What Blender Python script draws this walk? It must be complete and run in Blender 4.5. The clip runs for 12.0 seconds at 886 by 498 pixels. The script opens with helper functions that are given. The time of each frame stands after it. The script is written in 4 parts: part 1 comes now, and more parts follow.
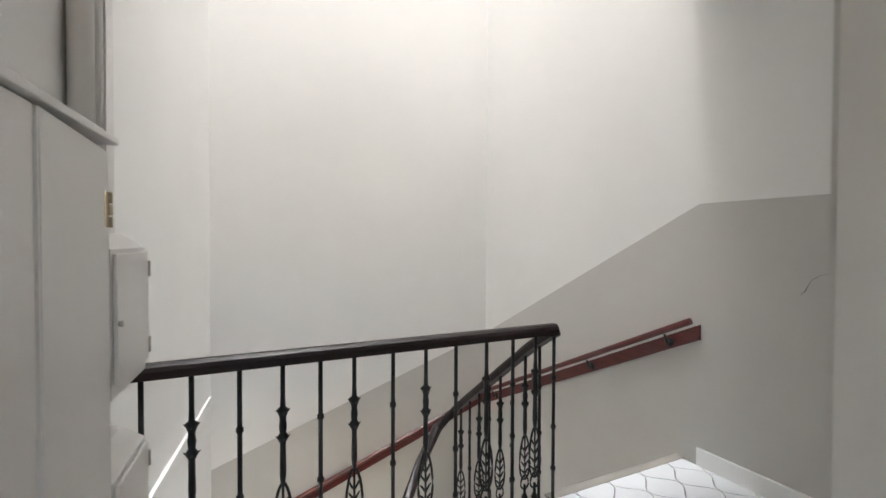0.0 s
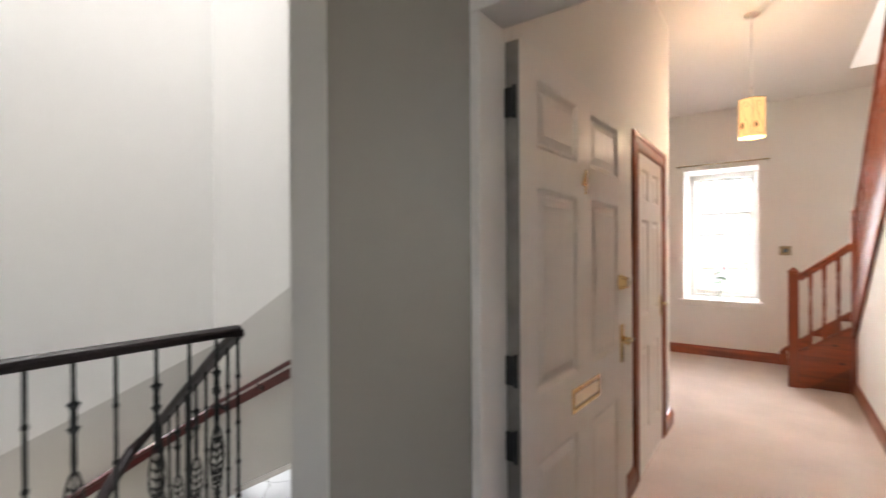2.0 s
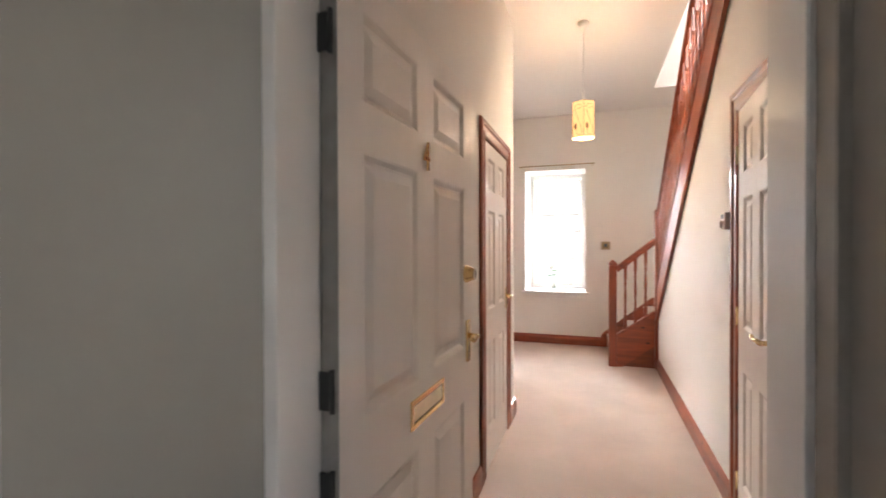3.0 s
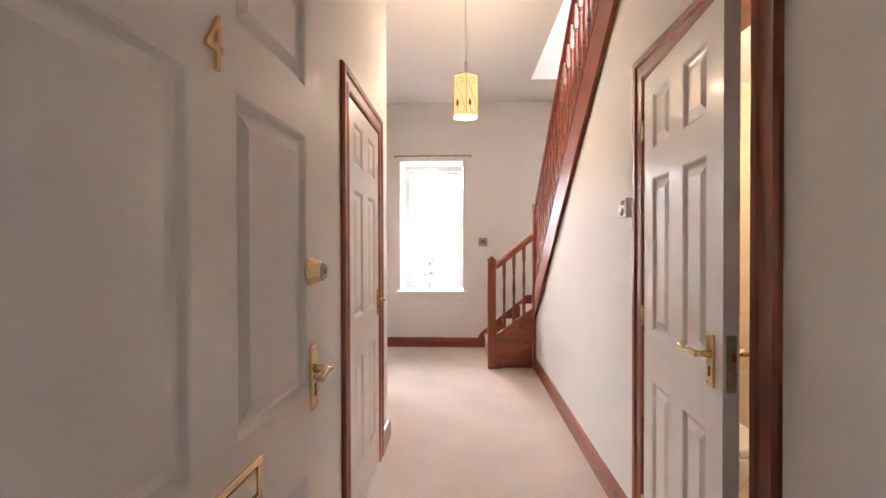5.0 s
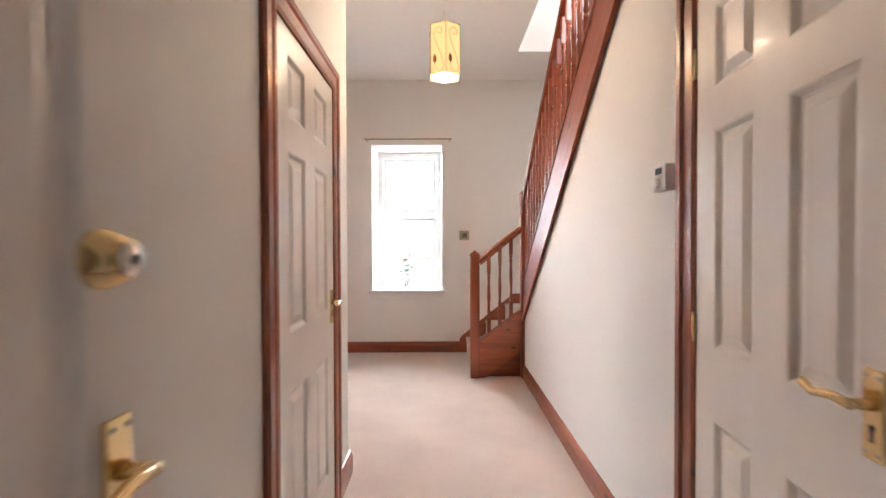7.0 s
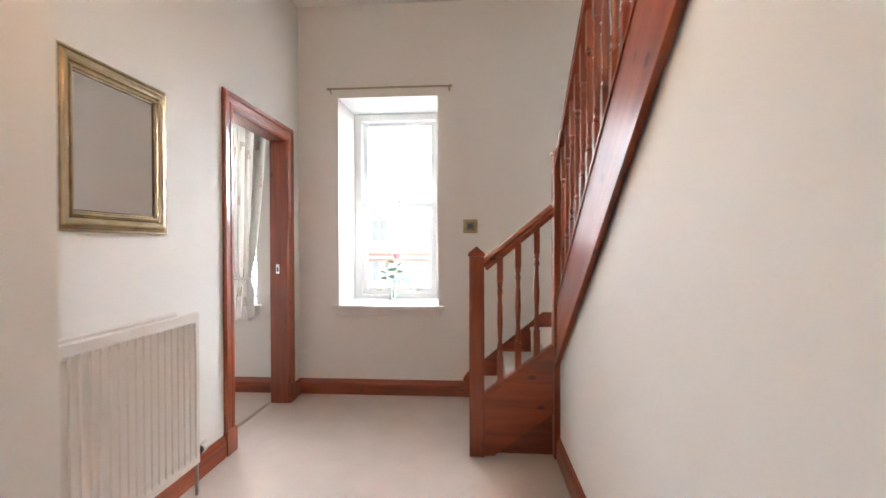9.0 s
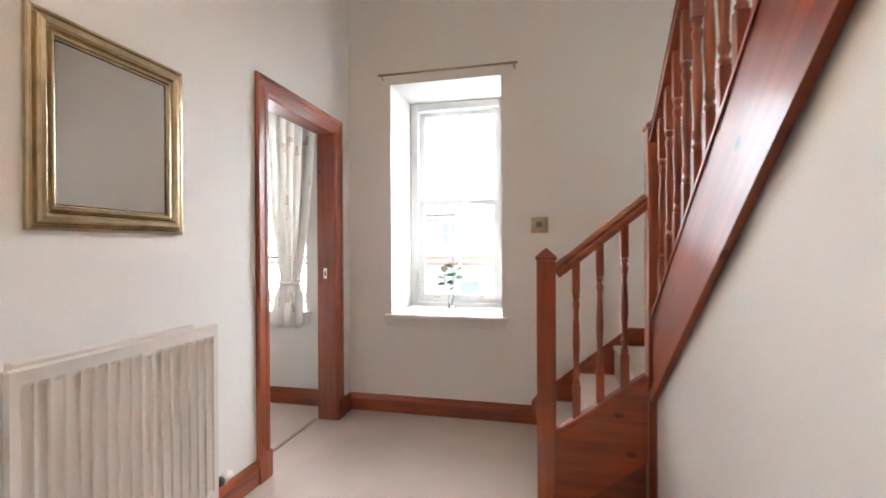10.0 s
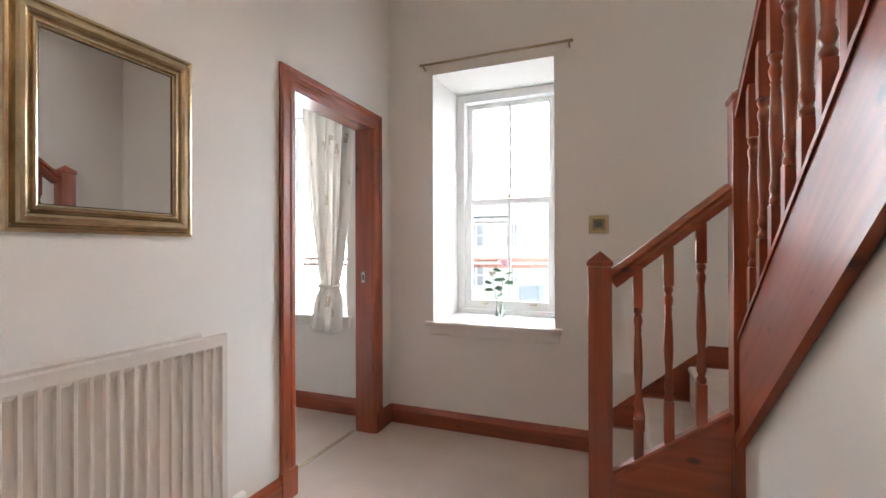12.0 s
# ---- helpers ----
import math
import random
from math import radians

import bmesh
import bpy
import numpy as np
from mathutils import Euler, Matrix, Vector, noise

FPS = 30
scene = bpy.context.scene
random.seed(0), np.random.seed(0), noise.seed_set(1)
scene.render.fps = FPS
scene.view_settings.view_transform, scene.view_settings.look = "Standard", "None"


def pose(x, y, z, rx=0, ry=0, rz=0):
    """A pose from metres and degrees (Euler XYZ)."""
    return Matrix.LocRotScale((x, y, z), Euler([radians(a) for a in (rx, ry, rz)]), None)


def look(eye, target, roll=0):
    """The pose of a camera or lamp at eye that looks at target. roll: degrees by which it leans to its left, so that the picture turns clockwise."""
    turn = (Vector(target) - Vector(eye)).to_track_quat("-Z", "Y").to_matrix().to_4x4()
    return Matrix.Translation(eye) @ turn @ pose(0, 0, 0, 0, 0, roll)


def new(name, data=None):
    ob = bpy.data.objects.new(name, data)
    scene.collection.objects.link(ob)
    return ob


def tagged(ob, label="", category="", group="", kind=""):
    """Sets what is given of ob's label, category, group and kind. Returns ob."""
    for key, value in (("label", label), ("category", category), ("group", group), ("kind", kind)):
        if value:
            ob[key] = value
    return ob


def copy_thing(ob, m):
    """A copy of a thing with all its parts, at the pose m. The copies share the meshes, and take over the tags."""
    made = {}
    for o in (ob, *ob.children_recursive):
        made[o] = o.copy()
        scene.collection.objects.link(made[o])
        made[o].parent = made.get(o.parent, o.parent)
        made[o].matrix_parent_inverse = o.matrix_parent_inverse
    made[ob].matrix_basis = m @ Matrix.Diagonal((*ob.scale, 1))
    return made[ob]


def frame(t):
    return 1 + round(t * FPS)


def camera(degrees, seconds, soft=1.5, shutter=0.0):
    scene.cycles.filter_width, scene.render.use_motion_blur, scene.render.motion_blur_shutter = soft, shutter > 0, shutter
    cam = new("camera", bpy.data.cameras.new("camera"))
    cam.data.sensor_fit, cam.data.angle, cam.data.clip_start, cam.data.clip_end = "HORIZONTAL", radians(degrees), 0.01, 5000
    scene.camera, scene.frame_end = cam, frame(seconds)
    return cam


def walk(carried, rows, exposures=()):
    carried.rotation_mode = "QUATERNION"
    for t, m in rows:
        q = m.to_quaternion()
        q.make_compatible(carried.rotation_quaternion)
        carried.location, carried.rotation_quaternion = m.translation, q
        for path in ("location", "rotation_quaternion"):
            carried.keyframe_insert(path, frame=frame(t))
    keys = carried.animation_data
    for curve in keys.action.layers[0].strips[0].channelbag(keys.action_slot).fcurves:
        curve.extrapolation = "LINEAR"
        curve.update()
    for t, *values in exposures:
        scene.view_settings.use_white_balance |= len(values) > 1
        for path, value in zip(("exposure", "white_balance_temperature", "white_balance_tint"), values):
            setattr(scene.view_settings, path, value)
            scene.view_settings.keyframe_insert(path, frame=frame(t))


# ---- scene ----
cam = camera(89.4, 12.0, 1.5, 0.5)
PATH = [
    (0, (-0.126, 0.304, 1.401), (0.752, 2.101, 1.363), 0.2),
    (0.5, (-0.149, 0.156, 1.407), (0.745, 1.945, 1.386), -0.1),
    (1, (-0.131, -0.033, 1.409), (0.937, 1.658, 1.407), -0.4),
    (1.5, (-0.025, -0.201, 1.407), (1.342, 1.259, 1.409), -0.5),
    (2, (0.09, -0.274, 1.395), (1.699, 0.913, 1.391), -0.3),
    (2.5, (0.22, -0.278, 1.378), (2.005, 0.624, 1.366), -0.2),
    (3, (0.395, -0.211, 1.357), (2.293, 0.419, 1.34), -0.2),
    (3.5, (0.577, -0.149, 1.328), (2.537, 0.247, 1.311), -0.2),
    (5.5, (1.061, -0.121, 1.305), (3.061, -0.07, 1.286), -0.2),
    (6, (1.12, -0.12, 1.293), (3.12, -0.099, 1.274), -0.3),
    (6.5, (1.259, -0.119, 1.277), (3.259, -0.113, 1.255), -0.25),
    (7, (1.567, -0.125, 1.263), (3.567, -0.132, 1.234), -0.2),
    (7.5, (1.952, -0.199, 1.243), (3.951, -0.222, 1.202), -0.15),
    (9.5, (3.462, -0.45, 1.189), (5.441, -0.161, 1.182), -0.25),
    (10, (3.626, -0.446, 1.188), (5.573, 0.0133, 1.186), -0.3),
    (10.5, (3.731, -0.465, 1.189), (5.647, 0.1153, 1.189), -0.25),
    (11, (3.812, -0.479, 1.192), (5.7, 0.1837, 1.193), -0.2),
    (11.5, (3.878, -0.494, 1.196), (5.75, 0.216, 1.197), -0.2),
    (12, (3.926, -0.507, 1.193), (5.788, 0.2315, 1.2), -0.18),
]
EXPOSE = [(0.0, 0.96, 6250, 9), (1.0, 0.92, 6250, 9), (2.0, 0.97, 6280, 10), (3.0, 1.06, 6250, 11), (3.5, 1.06, 6200, 11), (5.5, 0.99, 5950, 12), (6.5, 1.0, 5900, 11), (7.5, 0.82, 5850, 8), (9.5, 0.58, 5750, 5), (10.5, 0.48, 5780, 5), (12.0, 0.2, 5800, 6)]
walk(cam, [(t, look(eye, target, roll)) for t, eye, target, roll in PATH], EXPOSE)

# ---- world and light ----
world = bpy.data.worlds.new("world")
scene.world = world
world.use_nodes = True
sky = world.node_tree.nodes.new("ShaderNodeTexSky")
sky.sky_type, sky.sun_disc = "NISHITA", False
sky.sun_elevation, sky.sun_rotation = radians(38), radians(200)
back = world.node_tree.nodes["Background"]
back.inputs["Strength"].default_value = 0.14
world.node_tree.links.new(sky.outputs[0], back.inputs[0])


def area_lamp(name, m, sx, sy, watts, colour):
    data = bpy.data.lights.new(name, "AREA")
    data.shape, data.size, data.size_y = "RECTANGLE", sx, sy
    data.energy, data.color = watts, colour
    ob = new(name, data)
    ob.matrix_world = m
    return ob


def bulb_lamp(name, at, watts, colour, radius=0.04):
    data = bpy.data.lights.new(name, "POINT")
    data.energy, data.color, data.shadow_soft_size = watts, colour, radius
    ob = new(name, data)
    ob.location = at
    return ob


sun_data = bpy.data.lights.new("sun", "SUN")
sun_data.energy, sun_data.angle, sun_data.color = 3.5, radians(4), (1.0, 0.96, 0.9)
sun = new("sun", sun_data)
sun.matrix_world = look((0, 0, 6), (9.0, 4.0, 2.0))
area_lamp("stair_rooflight", look((1.2, 3.1, 13.4), (1.2, 3.1001, 0)), 1.9, 1.4, 630, (1.0, 0.99, 0.98))
area_lamp("upper_rooflight", look((4.0, -0.6, 5.5), (4.0, -0.6001, 0)), 1.2, 1.2, 34, (1.0, 0.89, 0.80))
# fill lamp added out of view to brighten the landing and entrance reveals
area_lamp("landing_fill", look((0.0, -1.62, 1.75), (0.0, 0.0, 1.6)), 0.95, 1.4, 1.8, (1.0, 0.98, 0.95))
area_lamp("bedroom_daylight", look((7.155, 2.12, 1.55), (6.0, 2.12, 1.5)), 0.3, 1.4, 18, (1.0, 0.985, 0.965))
WARM = (1.0, 0.72, 0.45)
bulb_lamp("pendant_bulb", (4.14, -0.148, 2.33), 13.0, WARM, 0.03)
bulb_lamp("bathroom_bulb", (2.7, -1.8, 2.0), 15, (1.0, 0.76, 0.5), 0.08)


# ---- materials ----
def mat(name, colour, rough=0.6, metal=0.0, vary=0.06, scale=3.0, bump=0.0, bump_scale=60.0, coat=0.0, stretch=(1, 1, 1), spec=0.5):
    """A surface with broad unevenness of tone, finer grain and relief."""
    m = bpy.data.materials.new(name)
    m.use_nodes = True
    nt = m.node_tree
    b = nt.nodes["Principled BSDF"]
    b.inputs["Roughness"].default_value, b.inputs["Metallic"].default_value = rough, metal
    b.inputs["Specular IOR Level"].default_value = spec
    b.inputs["Coat Weight"].default_value = coat
    b.inputs["Coat Roughness"].default_value = 0.12
    tc = nt.nodes.new("ShaderNodeTexCoord")
    mp = nt.nodes.new("ShaderNodeMapping")
    mp.inputs["Scale"].default_value = stretch
    nt.links.new(tc.outputs["Object"], mp.inputs[0])
    n1 = nt.nodes.new("ShaderNodeTexNoise")
    n1.inputs["Scale"].default_value, n1.inputs["Detail"].default_value = scale, 6
    nt.links.new(mp.outputs[0], n1.inputs["Vector"])
    r = nt.nodes.new("ShaderNodeValToRGB")
    c = Vector(colour)
    lo, hi = c * (1 - vary), c * (1 + vary)
    r.color_ramp.elements[0].color = (*lo, 1)
    r.color_ramp.elements[1].color = (*[min(v, 0.95) for v in hi], 1)
    r.color_ramp.elements[0].position, r.color_ramp.elements[1].position = 0.3, 0.7
    nt.links.new(n1.outputs[0], r.inputs[0])
    nt.links.new(r.outputs[0], b.inputs["Base Color"])
    if bump:
        n2 = nt.nodes.new("ShaderNodeTexNoise")
        n2.inputs["Scale"].default_value, n2.inputs["Detail"].default_value = bump_scale, 4
        nt.links.new(mp.outputs[0], n2.inputs["Vector"])
        bp = nt.nodes.new("ShaderNodeBump")
        bp.inputs["Strength"].default_value, bp.inputs["Distance"].default_value = bump, 0.004
        nt.links.new(n2.outputs[0], bp.inputs["Height"])
        nt.links.new(bp.outputs[0], b.inputs["Normal"])
    return m


def wood(name, axis, light=(0.31, 0.065, 0.019), dark=(0.16, 0.03, 0.009), tilt=0.0, rough=0.36, coat=0.5, spec=0.5):
    """Stained, varnished pine with its grain along one axis and dark knots."""
    m = bpy.data.materials.new(name)
    m.use_nodes = True
    nt = m.node_tree
    b = nt.nodes["Principled BSDF"]
    b.inputs["Roughness"].default_value, b.inputs["Specular IOR Level"].default_value = rough, spec
    b.inputs["Coat Weight"].default_value, b.inputs["Coat Roughness"].default_value = coat, 0.13
    tc = nt.nodes.new("ShaderNodeTexCoord")
    info = nt.nodes.new("ShaderNodeObjectInfo")
    off = nt.nodes.new("ShaderNodeVectorMath")
    off.operation = "ADD"
    mul = nt.nodes.new("ShaderNodeMath")
    mul.operation = "MULTIPLY"
    mul.inputs[1].default_value = 7.0
    nt.links.new(info.outputs["Random"], mul.inputs[0])
    nt.links.new(tc.outputs["Object"], off.inputs[0])
    nt.links.new(mul.outputs[0], off.inputs[1])
    turn = nt.nodes.new("ShaderNodeVectorRotate")
    turn.rotation_type = "Y_AXIS"
    turn.inputs["Angle"].default_value = tilt
    nt.links.new(off.outputs[0], turn.inputs["Vector"])
    mp = nt.nodes.new("ShaderNodeMapping")
    s = [26.0, 26.0, 26.0]
    s["xyz".index(axis)] = 1.6
    mp.inputs["Scale"].default_value = s
    nt.links.new(turn.outputs[0], mp.inputs[0])
    n1 = nt.nodes.new("ShaderNodeTexNoise")
    n1.inputs["Scale"].default_value, n1.inputs["Detail"].default_value, n1.inputs["Distortion"].default_value = 1.0, 5, 0.6
    nt.links.new(mp.outputs[0], n1.inputs["Vector"])
    r = nt.nodes.new("ShaderNodeValToRGB")
    r.color_ramp.elements[0].color, r.color_ramp.elements[1].color = (*dark, 1), (*light, 1)
    r.color_ramp.elements[0].position, r.color_ramp.elements[1].position = 0.3, 0.7
    nt.links.new(n1.outputs[0], r.inputs[0])
    kp = nt.nodes.new("ShaderNodeMapping")
    ks = [10.0, 10.0, 10.0]
    ks["xyz".index(axis)] = 5.5
    kp.inputs["Scale"].default_value = ks
    nt.links.new(turn.outputs[0], kp.inputs[0])
    v = nt.nodes.new("ShaderNodeTexVoronoi")
    v.inputs["Scale"].default_value = 1.0
    nt.links.new(kp.outputs[0], v.inputs["Vector"])
    k = nt.nodes.new("ShaderNodeValToRGB")
    k.color_ramp.elements[0].color, k.color_ramp.elements[1].color = (0.16, 0.12, 0.12, 1), (1, 1, 1, 1)
    k.color_ramp.elements[0].position, k.color_ramp.elements[1].position = 0.085, 0.17
    nt.links.new(v.outputs["Distance"], k.inputs[0])
    mx = nt.nodes.new("ShaderNodeMix")
    mx.data_type, mx.blend_type = "RGBA", "MULTIPLY"
    mx.inputs[0].default_value = 0.8
    nt.links.new(r.outputs[0], mx.inputs[6])
    nt.links.new(k.outputs[0], mx.inputs[7])
    nt.links.new(mx.outputs[2], b.inputs["Base Color"])
    bp = nt.nodes.new("ShaderNodeBump")
    bp.inputs["Strength"].default_value, bp.inputs["Distance"].default_value = 0.12, 0.002
    nt.links.new(n1.outputs[0], bp.inputs["Height"])
    nt.links.new(bp.outputs[0], b.inputs["Normal"])
    return m


def glass(name, tint=(1, 1, 1), rough=0.0):
    m = bpy.data.materials.new(name)
    m.use_nodes = True
    b = m.node_tree.nodes["Principled BSDF"]
    b.inputs["Base Color"].default_value = (*tint, 1)
    b.inputs["Transmission Weight"].default_value = 1.0
    b.inputs["Roughness"].default_value, b.inputs["IOR"].default_value = rough, 1.45
    return m


def glow(name, colour, strength):
    m = bpy.data.materials.new(name)
    m.use_nodes = True
    b = m.node_tree.nodes["Principled BSDF"]
    b.inputs["Base Color"].default_value = (*colour, 1)
    b.inputs["Emission Color"].default_value = (*colour, 1)
    b.inputs["Emission Strength"].default_value = strength
    return m


WALL = mat("wall_paint", (0.80, 0.775, 0.745), 0.62, vary=0.018, scale=1.3, bump=0.05, bump_scale=90)
CEIL = mat("ceiling_paint", (0.82, 0.79, 0.76), 0.7, vary=0.015, scale=1.1, bump=0.04, bump_scale=60)
STAIRWALL = mat("stair_paint", (0.83, 0.815, 0.79), 0.55, vary=0.02, scale=1.0, bump=0.06, bump_scale=70)
DADO = mat("dado_paint", (0.55, 0.53, 0.50), 0.45, vary=0.025, scale=1.4, bump=0.06, bump_scale=70)
# grey paint, taken darker to carry the entrance's shadow in its colour
REVEAL = mat("reveal_shaded_paint", (0.27, 0.245, 0.215), 0.42, vary=0.03, scale=1.6, bump=0.08, bump_scale=50)
GLOSS = mat("white_gloss", (0.78, 0.75, 0.72), 0.3, vary=0.02, scale=2.2, bump=0.04, bump_scale=40, coat=0.2)
DOORPAINT = mat("door_paint", (0.83, 0.775, 0.735), 0.38, vary=0.02, scale=2.0, bump=0.08, bump_scale=30, coat=0.08, stretch=(6, 6, 1))
SASH = mat("sash_paint", (0.87, 0.87, 0.86), 0.35, vary=0.02)
WZ, WX, WY = wood("pine_upright", "z"), wood("pine_along_x", "x"), wood("pine_along_y", "y")
WSLOPE = wood("pine_along_slope", "x", (0.25, 0.05, 0.015), (0.15, 0.028, 0.009), -math.atan(0.80), 0.42, 0.09, 0.28)
# darker copy of the pine, with shade put into its colour
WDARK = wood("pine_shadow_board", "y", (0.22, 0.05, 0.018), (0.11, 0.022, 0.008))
CARPET = mat("carpet", (0.60, 0.505, 0.445), 0.95, vary=0.07, scale=2.5, bump=0.55, bump_scale=420, spec=0.1)
STAIRCARPET = mat("stair_carpet", (0.62, 0.53, 0.47), 0.95, vary=0.06, scale=8, bump=0.6, bump_scale=420, spec=0.1)
BRASS = mat("brass", (0.80, 0.61, 0.33), 0.15, 1.0, vary=0.08, scale=20)
ANTIQUE = mat("antique_brass", (0.40, 0.33, 0.22), 0.36, 1.0, vary=0.12, scale=25)
FLAP = mat("pale_brass", (0.70, 0.61, 0.45), 0.32, 1.0, vary=0.08, scale=20)
NICKEL = mat("bright_nickel", (0.82, 0.79, 0.74), 0.25, 1.0, vary=0.05, scale=30)
# door's grey gloss as it looks in shadow, set as a darker colour
HINGESHADE = mat("hinge_edge_shade", (0.26, 0.245, 0.225), 0.5, vary=0.2, scale=10)
STEEL = mat("steel", (0.5, 0.47, 0.43), 0.35, 1.0, vary=0.1, scale=30)
IRON = mat("cast_iron", (0.010, 0.012, 0.012), 0.45, 0.0, vary=0.35, scale=25, bump=0.3, bump_scale=90, spec=0.35)
RAILWOOD = mat("dark_rail", (0.012, 0.006, 0.006), 0.5, vary=0.4, scale=6, bump=0.05, coat=0.04, stretch=(1, 8, 8), spec=0.3)
REDWOOD = mat("red_rail", (0.085, 0.010, 0.009), 0.3, vary=0.3, scale=5, bump=0.08, coat=0.3, stretch=(1, 1, 8))
GROUT = mat("grout", (0.11, 0.11, 0.115), 0.85, vary=0.15, scale=12)
TILE = mat("floor_tile", (0.74, 0.755, 0.78), 0.3, vary=0.03, scale=6, bump=0.03)
CREAMTILE = mat("bath_tile", (0.72, 0.58, 0.42), 0.25, vary=0.12, scale=5, bump=0.03, stretch=(1, 1, 0.3))
RADPAINT = mat("radiator_enamel", (0.68, 0.625, 0.575), 0.35, vary=0.015)
GILT = mat("gilt", (0.52, 0.42, 0.27), 0.27, 1.0, vary=0.16, scale=14, bump=0.1, bump_scale=50)
SILVER = mat("mirror_glass", (0.86, 0.86, 0.86), 0.0, 1.0, vary=0.0)
GLASS = glass("window_glass")
VASE = glass("vase_glass", (0.96, 0.98, 0.98))
PLASTIC = mat("white_plastic", (0.8, 0.79, 0.77), 0.4, vary=0.01)
BLACK = mat("black", (0.02, 0.02, 0.02), 0.5)
SCREEN = mat("screen", (0.12, 0.16, 0.18), 0.15)
CLOTH = mat("curtain_cloth", (0.76, 0.72, 0.67), 0.9, vary=0.05, scale=9, bump=0.3, bump_scale=300, spec=0.1)
MOTIF = mat("curtain_motif", (0.56, 0.48, 0.40), 0.9, vary=0.2, scale=40)
STONE = mat("facade_stone", (0.70, 0.67, 0.62), 0.85, vary=0.14, scale=1.5, bump=0.2, bump_scale=12)
SLATE = mat("slate", (0.32, 0.34, 0.36), 0.6, vary=0.2, scale=3)
FARGLASS = mat("far_pane", (0.36, 0.38, 0.40), 0.3, vary=0.2, scale=1)
ASPHALT = mat("asphalt", (0.06, 0.06, 0.062), 0.85, vary=0.2, scale=1, bump=0.2)
TIMBER = mat("outside_timber", (0.34, 0.16, 0.11), 0.6, vary=0.2, scale=4)
LEAF = mat("leaf_green", (0.10, 0.165, 0.08), 0.5, vary=0.3, scale=30)
PINK = mat("petal_pink", (0.86, 0.52, 0.57), 0.6, vary=0.25, scale=60)
PALE = mat("petal_white", (0.8, 0.76, 0.68), 0.6, vary=0.08, scale=60)
PORCELAIN = mat("porcelain", (0.82, 0.80, 0.77), 0.12, vary=0.01, coat=0.4)
BLUEPAINT = mat("blue_paint", (0.22, 0.27, 0.32), 0.4, vary=0.1)


# ---- mesh helpers ----
def box(bm, x0, x1, y0, y1, z0, z1, bev=0.0):
    made = bmesh.ops.create_cube(bm, size=1.0)
    vs = made["verts"]
    bmesh.ops.transform(bm, matrix=Matrix.Translation(((x0 + x1) / 2, (y0 + y1) / 2, (z0 + z1) / 2)) @ Matrix.Diagonal((x1 - x0, y1 - y0, z1 - z0, 1)), verts=vs)
    if bev:
        es = list({e for v in vs for e in v.link_edges})
        bmesh.ops.bevel(bm, geom=es, offset=bev, segments=2, affect="EDGES", profile=0.6)


def prism(bm, pts, lo, hi, axis="z"):
    """A closed outline drawn in the plane across axis, drawn out from lo to hi."""
    def at(p, h):
        return {"z": (p[0], p[1], h), "y": (p[0], h, p[1]), "x": (h, p[0], p[1])}[axis]
    a = [bm.verts.new(at(p, lo)) for p in pts]
    b = [bm.verts.new(at(p, hi)) for p in pts]
    n = len(pts)
    fs = [bm.faces.new(a), bm.faces.new(b)] + [bm.faces.new((a[i], a[(i + 1) % n], b[(i + 1) % n], b[i])) for i in range(n)]
    bmesh.ops.recalc_face_normals(bm, faces=fs)


def sweep(bm, profile, p0, p1, up=(0, 0, 1)):
    """A profile (across, up) carried from p0 to p1."""
    p0, p1 = Vector(p0), Vector(p1)
    d = (p1 - p0).normalized()
    side = d.cross(Vector(up)).normalized()
    u = side.cross(d)
    a = [bm.verts.new(p0 + side * s + u * h) for s, h in profile]
    b = [bm.verts.new(p1 + side * s + u * h) for s, h in profile]
    n = len(profile)
    fs = [bm.faces.new(a), bm.faces.new(b)] + [bm.faces.new((a[i], a[(i + 1) % n], b[(i + 1) % n], b[i])) for i in range(n)]
    bmesh.ops.recalc_face_normals(bm, faces=fs)


def tube(bm, pts, r, seg=8):
    pts = [Vector(p) for p in pts]
    rings = []
    for i, p in enumerate(pts):
        d = (pts[min(i + 1, len(pts) - 1)] - pts[max(i - 1, 0)]).normalized()
        q = d.to_track_quat("Z", "X")
        rr = r[i] if isinstance(r, (list, tuple)) else r
        rings.append([bm.verts.new(p + q @ Vector((rr * math.cos(a), rr * math.sin(a), 0))) for a in [2 * math.pi * k / seg for k in range(seg)]])
    fs = [bm.faces.new((a[k], a[(k + 1) % seg], b[(k + 1) % seg], b[k])) for a, b in zip(rings, rings[1:]) for k in range(seg)]
    fs += [bm.faces.new(rings[0]), bm.faces.new(rings[-1])]
    for f in fs:
        f.smooth = True
    bmesh.ops.recalc_face_normals(bm, faces=fs)


def lathe(bm, rows, at=(0, 0, 0), seg=12):
    """Rows of (radius, height) turned round an upright axis."""
    tube(bm, [(at[0], at[1], at[2] + h) for _, h in rows], [max(r, 0.0004) for r, _ in rows], seg)


def mesh_of(name, bm, material):
    me = bpy.data.meshes.new(name)
    bm.to_mesh(me)
    bm.free()
    for m in material if isinstance(material, (list, tuple)) else [material]:
        me.materials.append(m)
    return me


def solid(name, bm, material, label, category="", kind="structure"):
    return tagged(new(name, mesh_of(name, bm, material)), label, category or name.split("_")[0], kind=kind)


def thing(name, at, label, category, group="", rz=0.0):
    ob = new(name)
    ob.empty_display_size = 0.1
    ob.matrix_world = pose(*at, 0, 0, rz)
    return tagged(ob, label, category, group)


